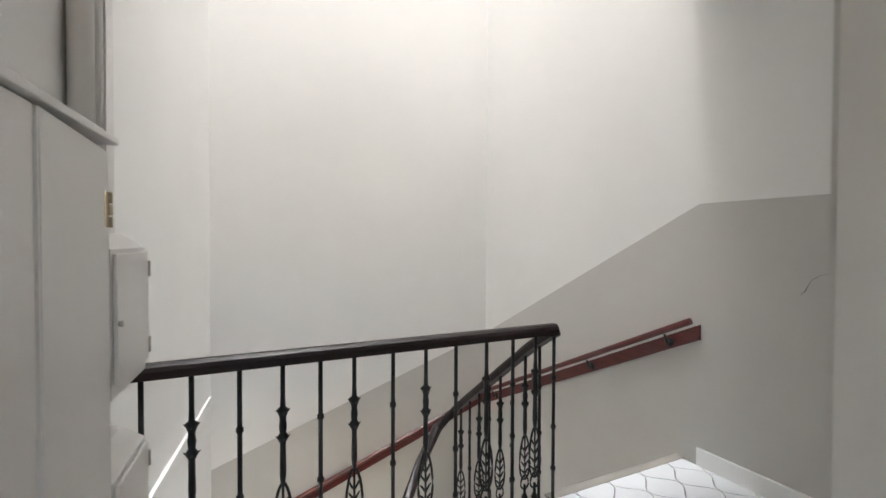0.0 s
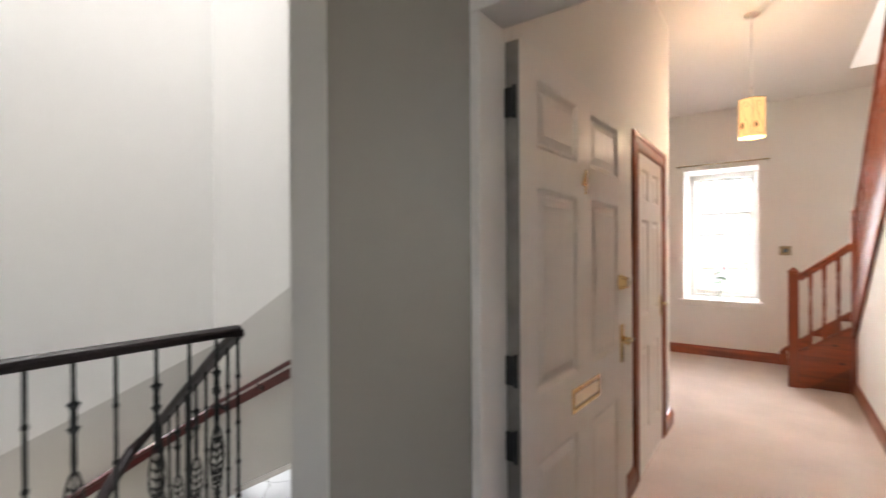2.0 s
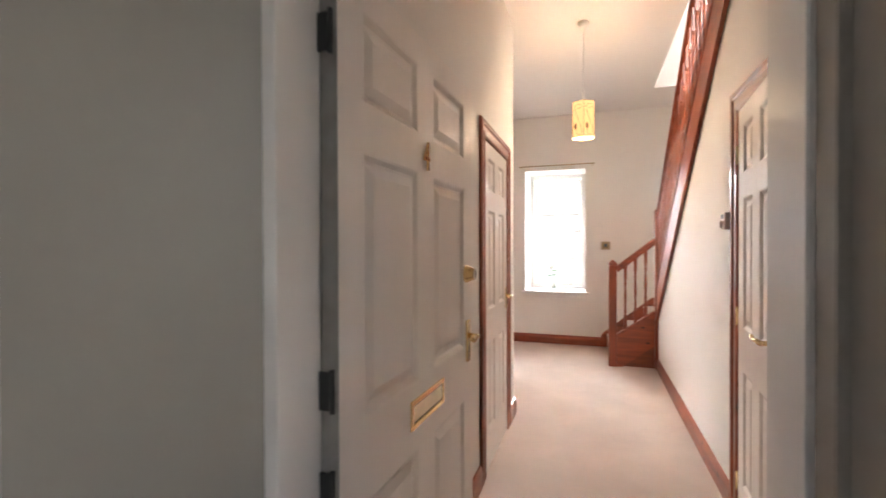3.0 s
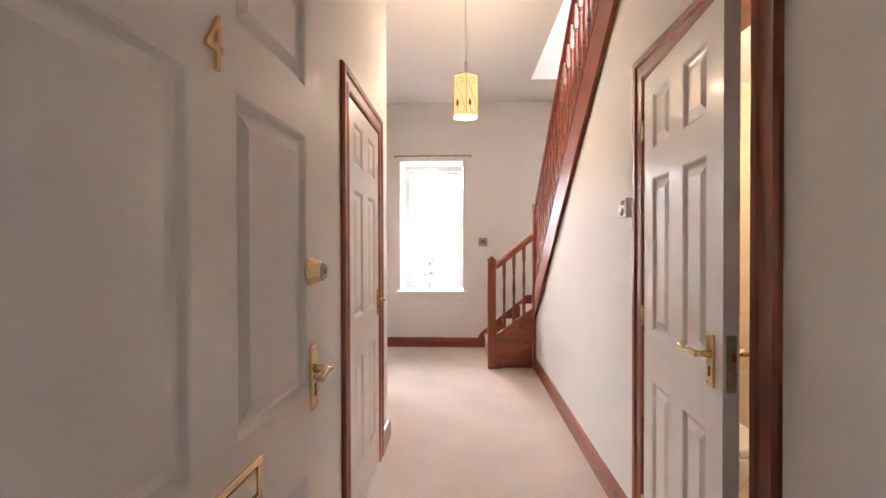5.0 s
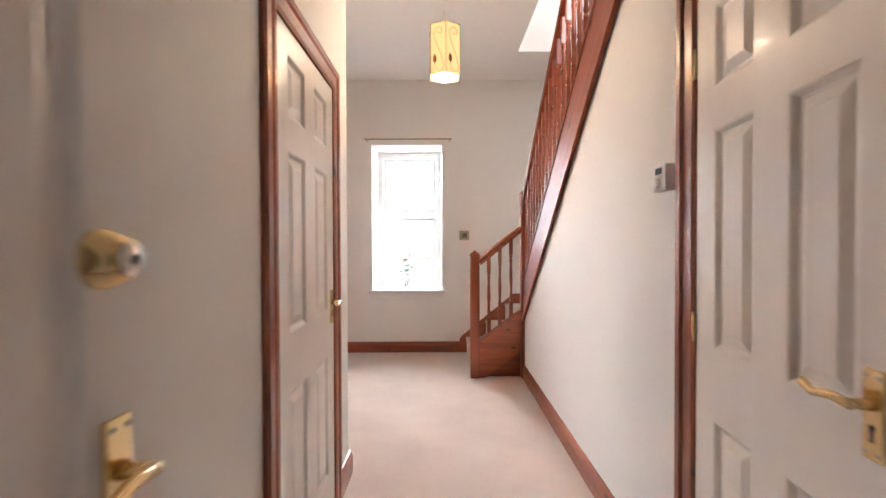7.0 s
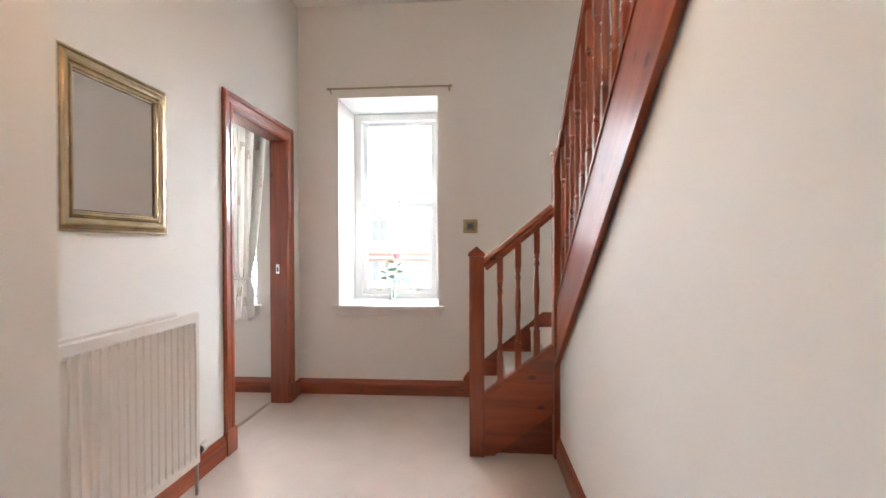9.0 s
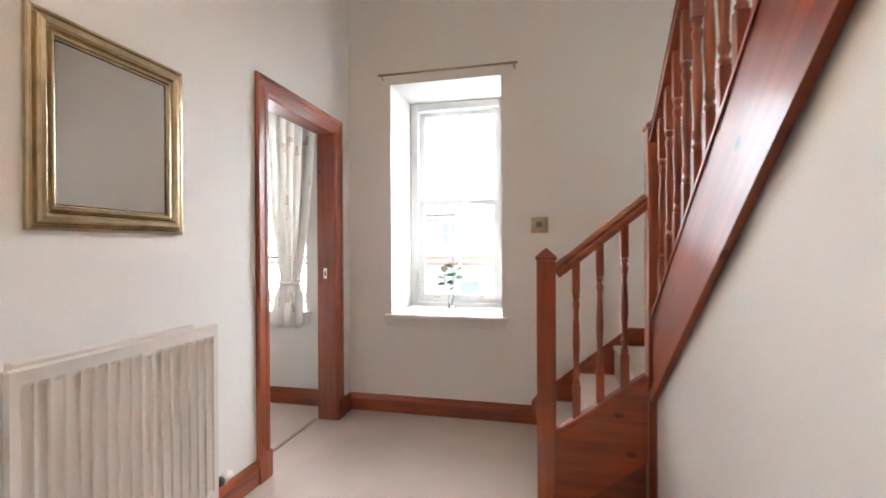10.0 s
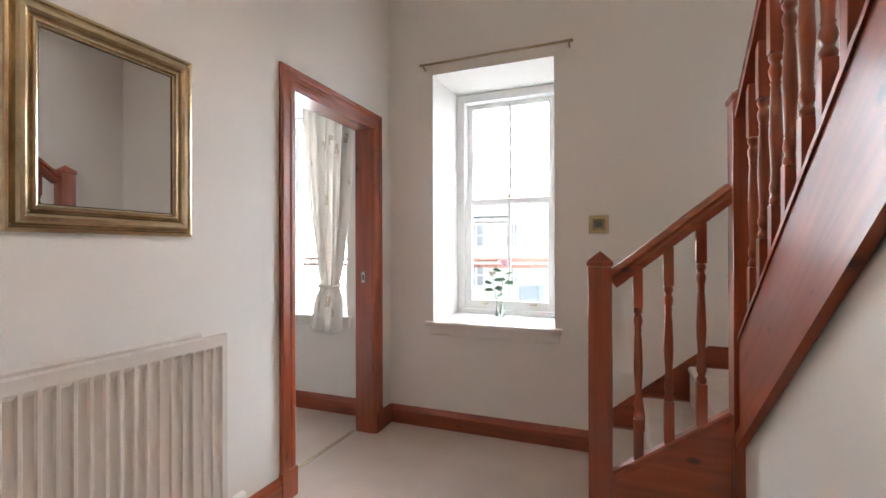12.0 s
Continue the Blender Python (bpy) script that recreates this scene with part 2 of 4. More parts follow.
def part(name, bm, material, parent, label="", at=(0, 0, 0)):
    """A mesh in its thing's own space."""
    ob = new(name, mesh_of(name, bm, material))
    ob.parent = parent
    ob.location = at
    return tagged(ob, label) if label else ob


def bm_box(*a, **k):
    bm = bmesh.new()
    box(bm, *a, **k)
    return bm

# ---- structure ----
CZ = 3.12          # ceiling
HL, HR = 0.387, -0.895    # hall's two long walls
EX = 6.72          # end wall
MY = 1.0           # wall with the mirror

bm = bm_box(1.1, 6.72, -0.9, 1.12, -0.2, 0.0)
solid("floor", bm, CARPET, "pale beige fitted carpet in the hall", "floor")
bm = bm_box(3.9, 6.72, 1.12, 4.2, -0.2, 0.0)
solid("floor_bedroom", bm, CARPET, "pale beige fitted carpet in the bedroom", "floor")
bm = bm_box(1.3, 3.7, -2.45, -0.9, -0.2, 0.0)
solid("floor_bathroom", bm, CREAMTILE, "cream floor in the bathroom", "floor")

bm = bmesh.new()
prism(bm, [(0.755, 0.675), (0.81, 0.60), (1.06, 0.36), (1.2, HL), (2.55, HL), (2.55, 0.675)], -0.1, CZ)
solid("wall_hall_left", bm, WALL, "off-white plastered partition between hall and stair", "wall")
bm = bmesh.new()
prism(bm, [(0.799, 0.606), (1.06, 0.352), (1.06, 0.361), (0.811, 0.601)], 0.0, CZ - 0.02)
solid("trim_reveal_left", bm, REVEAL, "grey-painted reveal beside the flat's entrance, darkened for its shade", "wall")
bm = bmesh.new()
prism(bm, [(0.749, 0.678), (0.748, 0.669), (0.794, 0.598), (0.80, 0.597), (0.804, 0.602), (0.757, 0.677)], 0.0, CZ - 0.02)
solid("trim_reveal_edge", bm, DADO, "pale painted corner edge of the entrance reveal", "trim")

bm = bmesh.new()
for a in [(2.55, 2.925, 0, CZ), (3.672, 4.0, 0, CZ), (2.925, 3.672, 1.995, CZ)]:
    box(bm, a[0], a[1], HL, 0.5, a[2], a[3])
box(bm, 3.88, 4.0, 0.5, 1.22, 0, CZ)
box(bm, 2.55, 3.88, 1.0, 1.1, 0, CZ)
solid("wall_cupboard", bm, WALL, "off-white plastered wall round the hall cupboard", "wall")

bm = bmesh.new()
for a in [(4.0, 5.7, 0, CZ), (6.495, 6.72, 0, CZ), (5.7, 6.495, 2.02, CZ)]:
    box(bm, a[0], a[1], MY, 1.125, a[2], a[3])
solid("wall_mirror", bm, WALL, "off-white plastered wall with the bedroom doorway", "wall")

W0, W1, WB, WT = -0.133, 0.672, 0.717, 2.382
B0, B1 = 1.36, 2.3
bm = bmesh.new()
prism(bm, [(EX, -1.97), (EX, W0), (7.31, W0), (7.31, -1.97)], -0.2, 5.6)
prism(bm, [(EX, W1), (7.165, W1 - 0.012), (7.31, W1 - 0.012), (7.31, B0 + 0.02), (7.165, B0 + 0.02), (EX, B0)], -0.2, CZ)
box(bm, EX, 7.31, B1, 4.3, -0.2, CZ)
for lo, hi in ((W0, W1), (B0, B1)):
    box(bm, EX, 7.31, lo, hi, -0.2, WB - 0.03)
    box(bm, EX, 7.31, lo, hi, WT, CZ)
solid("wall_end", bm, WALL, "thick off-white end wall with deep window reveals", "wall")

SL = 0.80          # pitch of the stair


def string_low(x):
    return 0.52 + SL * (5.72 - x)


bm = bmesh.new()
box(bm, 1.19, 2.165, -1.02, HR, 0, CZ)
prism(bm, [(2.165, 2.02), (2.92, 2.02), (2.92, string_low(2.92)), (2.47, CZ), (2.165, CZ)], -1.02, HR, "y")
prism(bm, [(2.92, 0), (5.73, 0), (5.73, string_low(5.73)), (2.92, string_low(2.92))], -1.02, HR, "y")
solid("wall_hall_right", bm, WALL, "off-white plastered wall under the sloping stair string", "wall")

bm = bmesh.new()
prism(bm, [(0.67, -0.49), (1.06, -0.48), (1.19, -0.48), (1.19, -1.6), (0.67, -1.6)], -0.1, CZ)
solid("wall_entrance_right", bm, REVEAL, "grey-painted wall beside the flat's entrance, darkened for its shade", "wall")
bm = bm_box(1.0, 1.19, -0.485, 0.4, 2.05, CZ)
solid("wall_over_entrance", bm, WALL, "off-white wall over the entrance door", "wall")

bm = bmesh.new()
for a in [(0.9, 5.95, -0.88, 1.3), (5.95, 6.9, -1.97, 1.3), (1.1, 2.2, -1.97, -0.88)]:
    box(bm, a[0], a[1], a[2], a[3], CZ, 3.4)
box(bm, 3.8, 7.1, 1.3, 4.3, CZ, 3.4)
solid("ceiling", bm, CEIL, "plain white hall ceiling with a stair opening", "ceiling")

# stair far wall and the storey above, closed round
bm = bmesh.new()
box(bm, 2.2, 6.9, -1.97, -1.85, 0, 5.6)
solid("wall_stair_side", bm, WALL, "off-white wall beside the wooden stair", "wall")
bm = bmesh.new()
box(bm, 5.95, 6.1, -1.85, 1.3, 3.4, 5.6)
box(bm, 1.0, 1.15, -1.85, 1.3, 3.4, 5.6)
box(bm, 1.0, 6.1, 1.2, 1.35, 3.4, 5.6)
solid("wall_upper", bm, WALL, "off-white walls of the storey above", "wall")
bm = bmesh.new()
for a in [(1.0, 3.3, -1.97, 1.35), (4.7, 6.1, -1.97, 1.35), (3.3, 4.7, -1.97, -1.3), (3.3, 4.7, 0.1, 1.35)]:
    box(bm, a[0], a[1], a[2], a[3], 5.6, 5.75)
solid("ceiling_upper", bm, CEIL, "white ceiling of the storey above with a rooflight", "ceiling")

# bedroom and bathroom shells
bm = bmesh.new()
box(bm, 3.8, 7.17, 4.2, 4.3, 0, CZ)
box(bm, 3.8, 3.9, 1.22, 4.2, 0, CZ)
solid("wall_bedroom", bm, WALL, "off-white bedroom walls", "wall")
bm = bmesh.new()
box(bm, 3.55, 3.65, -2.45, -1.02, 0, 2.2)
box(bm, 1.3, 3.65, -2.55, -2.45, 0, 2.2)
box(bm, 1.2, 1.3, -2.55, -1.02, 0, 2.2)
solid("wall_bathroom", bm, mat("bath_wall", (0.74, 0.58, 0.41), 0.5, vary=0.02), "cream bathroom walls", "wall")
bm = bm_box(1.2, 3.65, -2.55, -1.02, 2.2, 2.26)
solid("ceiling_bathroom", bm, CEIL, "white bathroom ceiling", "ceiling")

# ---- common stair ----
SX, SY = 2.55, 4.66      # its outer corner
bm = bmesh.new()
box(bm, -1.2, 0.67, -1.6, 2.2, -0.25, -0.012)
box(bm, 0.67, 2.55, 0.45, 2.2, -0.25, -0.012)
box(bm, 0.67, 1.1, -0.48, 0.45, -0.25, -0.012)
landing = solid("floor_landing", bm, GROUT, "white ogee-tiled stair landing with dark joints", "floor")
DZ = 1.637               # top of the darker paint on the landing
bm = bmesh.new()
prism(bm, [(0.6, -0.1), (2.12, -0.1), (2.12, -3.0), (SY, -3.0), (SY, 0.353), (2.12, DZ), (0.6, DZ)], SX, SX + 0.15, "x")
prism(bm, [(-0.5, -3.0), (2.7, -3.0), (2.7, 0.353), (SX, 0.353), (-0.24, -0.61), (-0.5, -0.7)], SY, SY + 0.15, "y")
solid("wall_stair_dado", bm, DADO, "greige-painted lower wall of the common stair", "wall")
bm = bmesh.new()
prism(bm, [(0.6, DZ), (2.12, DZ), (SY, 0.353), (SY, 13.5), (0.6, 13.5)], SX, SX + 0.15, "x")
prism(bm, [(-0.5, -0.7), (-0.24, -0.61), (SX, 0.353), (2.7, 0.353), (2.7, 13.5), (-0.5, 13.5)], SY, SY + 0.15, "y")
prism(bm, [(-0.5, 2.15), (-0.24, SY), (-0.5, SY), (-0.65, 2.15)], -3.0, 13.5)
box(bm, -0.65, -0.5, 0.4, 2.15, 0, 3.2)
solid("wall_stair", bm, STAIRWALL, "off-white upper wall of the common stair", "wall")
bm = bmesh.new()
box(bm, -1.25, -1.1, -1.6, 0.4, 0, CZ)
box(bm, -1.25, -0.5, 0.36, 0.4, 0, CZ)
# south wall, with an unseen opening added for the fill lamp
for a in [(-1.25, -0.55, 0, CZ), (0.55, 0.67, 0, CZ), (-0.55, 0.55, 0, 0.95), (-0.55, 0.55, 2.5, CZ)]:
    box(bm, a[0], a[1], -1.75, -1.6, a[2], a[3])
solid("wall_landing", bm, STAIRWALL, "plain off-white landing walls", "wall")
bm = bmesh.new()
box(bm, -1.25, 1.0, -1.75, 2.2, 3.1, 3.3)
box(bm, 1.0, 2.7, 0.5, 2.2, 3.1, 3.3)
solid("ceiling_landing", bm, CEIL, "white ceiling over the stair landing", "ceiling")
bm = bmesh.new()
for a in [(-0.65, 0.2, 2.2, 4.85), (2.2, 2.8, 2.2, 4.85), (0.2, 2.2, 2.2, 2.4), (0.2, 2.2, 4.3, 4.85)]:
    box(bm, a[0], a[1], a[2], a[3], 13.5, 13.65)
box(bm, -0.65, 2.8, 2.05, 2.2, 3.3, 13.65)
solid("ceiling_stair", bm, CEIL, "white stair roof with a rooflight", "ceiling")
bm = bmesh.new()
sweep(bm, [(-0.02, -0.05), (0.012, -0.05), (0.012, 0.046), (0.008, 0.05), (-0.02, 0.05)], (-0.485, 2.2, 0.235), (-0.245, 4.62, 0.003))
solid("trim_ledge", bm, STAIRWALL, "white painted sloping board along the stair wall", "ledge")
bm = bm_box(2.53, 2.548, 0.68, 2.11, -0.01, 0.105, bev=0.004)
solid("baseboard_landing", bm, SASH, "white landing baseboard", "baseboard")
bm = bmesh.new()
for i in range(9):
    a0 = 2.2 + 0.25 * i
    box(bm, 1.45, SX, a0, a0 + 0.27 if i < 8 else SY, -0.19 * (i + 2), -0.19 * (i + 1), bev=0.006)
for i in range(7):
    x1 = 1.45 - 0.28 * i
    box(bm, -0.3, x1, 3.3, SY, -0.19 * (i + 11), -0.19 * (i + 10))
solid("stair_stone", bm, mat("stair_stone", (0.45, 0.43, 0.40), 0.7, vary=0.08, scale=4, bump=0.2), "worn grey stone steps of the common stair", "stair")
bm = bm_box(1.46, SX, 2.2, 2.26, -0.012, 0.0)
solid("trim_nosing", bm, mat("nosing", (0.27, 0.25, 0.225), 0.6, vary=0.1), "grey stone nosing at the head of the stair", "trim")


# ---- skirting, architraves, doors ----
SK = [(0, 0), (0.02, 0), (0.02, 0.085), (0.014, 0.105), (0.008, 0.12), (0, 0.122)]


def skirting(name, p0, p1, material):
    """Runs with the room on its left-hand side."""
    b = bmesh.new()
    sweep(b, [(-s, h) for s, h in SK], p0, p1)
    return solid(name, b, material, "red-brown varnished pine baseboard", "baseboard")


skirting("baseboard", (3.01, HR, 0), (5.705, HR, 0), WX)
skirting("baseboard", (1.2, HR, 0), (2.096, HR, 0), WX)
skirting("baseboard", (2.836, HL, 0), (1.2, HL, 0), WX)
skirting("baseboard", (4.022, HL, 0), (3.763, HL, 0), WX)
skirting("baseboard", (4.0, MY, 0), (4.0, HL, 0), WY)
skirting("baseboard", (5.62, MY, 0), (4.0, MY, 0), WX)
skirting("baseboard", (EX, MY, 0), (6.58, MY, 0), WX)
skirting("baseboard", (EX, -0.33, 0), (EX, MY, 0), WY)
skirting("baseboard", (EX, 1.24, 0), (EX, 4.1, 0), WY)
skirting("baseboard", (3.55, -2.4, 0), (3.55, -1.03, 0), WY)

ARCH = [(0.0, 0.0), (0.0, 0.012), (0.012, 0.018), (0.03, 0.018), (0.038, 0.013), (0.062, 0.013), (0.07, 0.021), (0.092, 0.021), (0.1, 0.012), (0.1, 0.0)]


def architrave(x0, x1, top, wall_y, face, width=0.1):
    """Casing round an opening x0..x1 on a wall across y; face is -1 or 1, the side that the room lies on."""
    out = []
    k = width / 0.1
    for kind in ("jamb_casing", "jamb_casing", "head_casing"):
        b = bmesh.new()
        if kind == "head_casing":
            rings = []
            for s, d in ARCH:
                w = s * k
                rings.append([(x0 - w, wall_y + face * d, top + w), (x1 + w, wall_y + face * d, top + w)])
        else:
            sgn = -1 if not out else 1
            xe = x0 if sgn < 0 else x1
            rings = []
            for s, d in ARCH:
                w = s * k
                rings.append([(xe + sgn * w, wall_y + face * d, 0.0), (xe + sgn * w, wall_y + face * d, top + w)])
        vs = [[b.verts.new(p) for p in r] for r in rings]
        n = len(vs)
        fs = [b.faces.new((vs[i][0], vs[i][1], vs[(i + 1) % n][1], vs[(i + 1) % n][0])) for i in range(n)]
        fs += [b.faces.new([v[0] for v in vs]), b.faces.new([v[1] for v in vs])]
        bmesh.ops.recalc_face_normals(b, faces=fs)
        out.append((kind, b))
    return out


def frame_set(name, label, x0, x1, top, wall_y, face, depth, wood_jamb=True, blocks=True, width=0.1):
    root = thing(name, (0, 0, 0), label, "door frame")
    root["kind"] = "structure"
    for kind, b in architrave(x0, x1, top, wall_y, face, width):
        part(kind, b, WX if kind == "head_casing" else WZ, root)
    back_y = wall_y - face * depth
    lo, hi = min(back_y, wall_y + face * 0.004), max(back_y, wall_y + face * 0.004)
    for xa, xb in ((x0 - 0.022, x0 + 0.006), (x1 - 0.006, x1 + 0.022)):
        part("lining", bm_box(xa, xb, lo, hi, 0, top + 0.02, bev=0.002), WZ, root)
    part("lining", bm_box(x0 + 0.007, x1 - 0.007, lo, hi, top - 0.006, top + 0.02, bev=0.002), WX, root)
    if blocks:
        for xa, xb in ((x0 - width - 0.006, x0 - 0.001), (x1 + 0.001, x1 + width + 0.006)):
            a, c = sorted((wall_y, wall_y + face * 0.028))
            part("plinth_block", bm_box(xa, xb, a, c, 0, 0.14, bev=0.003), WZ, root)
    return root


frame_set("door_frame", "varnished red pine frame of the open bedroom doorway", 5.715, 6.478, 1.995, MY, -1, 0.128)
frame_set("door_frame", "varnished red pine frame of the closed cupboard door", 2.942, 3.657, 1.979, HL, -1, 0.12, blocks=False, width=0.104)
frame_set("door_frame", "varnished red pine frame of the bathroom door", 2.205, 2.9, 2.0, HR, 1, 0.13, blocks=False, width=0.108)


def panel_door(name, label, w, h, t, at, rz, material=None, category="door"):
    """Six-panel leaf: hinge edge at x=0, face at y=0 looking to -y, body behind."""
    material = material or DOORPAINT
    root = thing(name, at, label, category, rz=rz)
    st, mid = 0.1, 0.12
    cols = [(st, (w - mid) / 2), ((w + mid) / 2, w - st)]
    rows = [(0.22, 0.76), (0.957, 1.565), (1.677, h - 0.083)]
    b = bmesh.new()
    xs = [0, cols[0][0], cols[0][1], cols[1][0], cols[1][1], w]
    zs = [0.006] + [v for r in rows for v in r] + [h]
    for side, y in ((0, 0.0), (1, t)):
        for i in range(5):
            for j in range(7):
                if i in (1, 3) and j in (1, 3, 5):
                    continue
                q = [b.verts.new(p) for p in ((xs[i], y, zs[j]), (xs[i + 1], y, zs[j]), (xs[i + 1], y, zs[j + 1]), (xs[i], y, zs[j + 1]))]
                b.faces.new(q if side == 0 else q[::-1])
    for q in ([(0, 0, zs[0]), (0, t, zs[0]), (0, t, h), (0, 0, h)], [(w, 0, zs[0]), (w, 0, h), (w, t, h), (w, t, zs[0])],
              [(0, 0, h), (0, t, h), (w, t, h), (w, 0, h)], [(0, 0, zs[0]), (w, 0, zs[0]), (w, t, zs[0]), (0, t, zs[0])]):
        b.faces.new([b.verts.new(p) for p in q])
    bmesh.ops.remove_doubles(b, verts=b.verts, dist=0.0005)
    part("leaf", b, material, root)
    for c in cols:
        for r in rows:
            b = bmesh.new()
            for y, s in ((0.0, 1), (t, -1)):
                prev = None
                for ins, dep in ((0.0, 0.0), (0.006, 0.002), (0.016, 0.011), (0.024, 0.012), (0.05, 0.003), (0.055, 0.003)):
                    ring = [b.verts.new(p) for p in ((c[0] + ins, y + s * dep, r[0] + ins), (c[1] - ins, y + s * dep, r[0] + ins), (c[1] - ins, y + s * dep, r[1] - ins), (c[0] + ins, y + s * dep, r[1] - ins))]
                    if prev:
                        for i in range(4):
                            q = (prev[i], prev[(i + 1) % 4], ring[(i + 1) % 4], ring[i])
                            b.faces.new(q if s > 0 else q[::-1])
                    prev = ring
                b.faces.new(prev if s > 0 else prev[::-1])
            part("panel", b, material, root)
    return root


def lever(root, x, z, y, side, reach=-1, plate_h=0.15):
    """Brass lever on a long plate; side is the way out of the door, reach the way the lever points."""
    a, c = sorted((y, y + side * 0.008))
    h = part("handle", bm_box(x - 0.02, x + 0.02, a, c, z - plate_h * 0.62, z + plate_h * 0.38, bev=0.003), BRASS, root, "polished brass lever handle")
    b = bmesh.new()
    tube(b, [(x, y + side * 0.006, z), (x, y + side * 0.03, z), (x, y + side * 0.045, z)], [0.012, 0.009, 0.009], 12)
    tube(b, [(x - reach * 0.006, y + side * 0.045, z), (x + reach * 0.03, y + side * 0.048, z + 0.004), (x + reach * 0.07, y + side * 0.05, z - 0.004), (x + reach * 0.095, y + side * 0.05, z + 0.006), (x + reach * 0.104, y + side * 0.047, z + 0.01)], [0.009, 0.0085, 0.0075, 0.009, 0.006], 10)
    part("lever", b, BRASS, h)
    b = bmesh.new()
    for zz in (z + plate_h * 0.38 - 0.012, z - plate_h * 0.62 + 0.012):
        for xx in (x - 0.012, x + 0.012):
            lathe(b, [(0.004, 0), (0.003, 0.002)], (0, 0, 0), 8)
            bmesh.ops.transform(b, matrix=Matrix.Translation((xx, y + side * 0.008, zz)) @ pose(0, 0, 0, -90 * side, 0, 0), verts=b.verts[-16:])
    part("screw", b, STEEL, h)
    b = bmesh.new()
    prism(b, [(x - 0.004, z - plate_h * 0.42), (x + 0.004, z - plate_h * 0.42), (x + 0.003, z - plate_h * 0.3), (x + 0.006, z - plate_h * 0.26), (x, z - plate_h * 0.22), (x - 0.006, z - plate_h * 0.26), (x - 0.003, z - plate_h * 0.3)], y + side * 0.0085, y + side * 0.0092, "y")
    part("keyhole", b, BLACK, h)
    return h


def hinge_leaf(root, z, material=STEEL, y=-0.004, x=-0.006):
    b = bmesh.new()
    lathe(b, [(0.006, -0.045), (0.006, 0.045)], (x, y, z), 10)
    box(b, x - 0.003, x + 0.001, y, y + 0.04, z - 0.04, z + 0.04)
    part("hinge", b, material, root)


# front door, swung open into the hall
FD = panel_door("door_1", "cream six-panel entrance door, open, with brass letterbox", 0.935, 1.965, 0.044, (1.205, 0.285, 0.006), -2.4)
lever(FD, 0.87, 1.0, 0.0, -1, -1, 0.16)
for z in (0.84, 1.05, 1.79):
    hinge_leaf(FD, z, BLACK, 0.01, -0.012)
b = bmesh.new()
tube(b, [(0.856, 0.0, 1.24), (0.856, -0.004, 1.24), (0.856, -0.0045, 1.24), (0.856, -0.026, 1.24), (0.856, -0.0262, 1.24), (0.856, -0.034, 1.24)], [0.034, 0.034, 0.033, 0.0245, 0.0235, 0.0225], 32)
lock = part("rim_lock", b, BRASS, FD, "round brass lock")
b = bmesh.new()
tube(b, [(0.856, -0.034, 1.24), (0.856, -0.038, 1.24)], [0.0205, 0.0195], 24)
part("cylinder", b, NICKEL, lock)
b = bmesh.new()
tube(b, [(0.856, -0.0375, 1.24), (0.856, -0.0388, 1.24)], [0.0065, 0.006], 16)
part("keyhole", b, BLACK, lock, "dark keyhole")
b = bmesh.new()
box(b, 0.345, 0.605, -0.006, 0.0, 0.828, 0.842, bev=0.002)
box(b, 0.345, 0.605, -0.006, 0.0, 0.897, 0.911, bev=0.002)
box(b, 0.345, 0.36, -0.006, 0.0, 0.842, 0.897, bev=0.002)
box(b, 0.59, 0.605, -0.006, 0.0, 0.842, 0.897, bev=0.002)
lb = part("letterbox", b, BRASS, FD, "brass letterbox plate")
part("slot", bm_box(0.3595, 0.5905, -0.0012, 0.0, 0.8425, 0.8965), BLACK, lb)
part("flap", bm_box(0.364, 0.586, -0.0035, -0.0013, 0.848, 0.891, bev=0.001), FLAP, lb, "pale brass flap")
txt = bpy.data.curves.new("house_number", "FONT")
txt.body, txt.size, txt.extrude, txt.align_x = "4", 0.125, 0.003, "CENTER"
num = new("house_number", txt)
dg = bpy.context.evaluated_depsgraph_get()
me = bpy.data.meshes.new_from_object(num.evaluated_get(dg))
bpy.data.objects.remove(num)
num = new("house_number", me)
me.materials.clear()
me.materials.append(BRASS)
num.parent = FD
num.matrix_local = pose(0.46, -0.005, 1.578, 90, 0, 0) @ Matrix.Diagonal((0.75, 1, 1, 1))
tagged(num, "brass figure 4")

# thin sheet that colours the shaded hinge edge dark
part("hinge_edge", bm_box(-0.0015, -0.0003, 0.001, 0.043, 0.008, 1.963), HINGESHADE, FD, "thin sheet on the hinge edge, darkened for shade")

# entrance frame
root = thing("entrance_frame", (0, 0, 0), "cream painted frame of the entrance door", "door frame")
root["kind"] = "structure"
part("jamb", bm_box(1.062, 1.2, 0.325, 0.372, 0, 2.0, bev=0.004), GLOSS, root)
part("jamb", bm_box(1.062, 1.192, -0.5, -0.462, 0, 2.0, bev=0.004), GLOSS, root)
part("head", bm_box(1.062, 1.192, -0.5, 0.372, 2.001, 2.05, bev=0.004), GLOSS, root)
# brown strip added to darken the gap between jamb and leaf
part("seal_strip", bm_box(1.201, 1.207, 0.334, 0.35, 0, 1.99), WDARK, root)
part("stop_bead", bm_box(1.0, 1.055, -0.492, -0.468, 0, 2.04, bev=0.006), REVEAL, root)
part("threshold", bm_box(1.06, 1.2, -0.462, 0.325, -0.004, 0.006, bev=0.002), ANTIQUE, root)

# cupboard door, shut
LD = panel_door("door_2", "closed cream six-panel cupboard door with brass lever", 0.699, 1.966, 0.04, (2.95, 0.379, 0.004), 0)
lever(LD, 0.648, 0.99, 0.0, -1, -1)
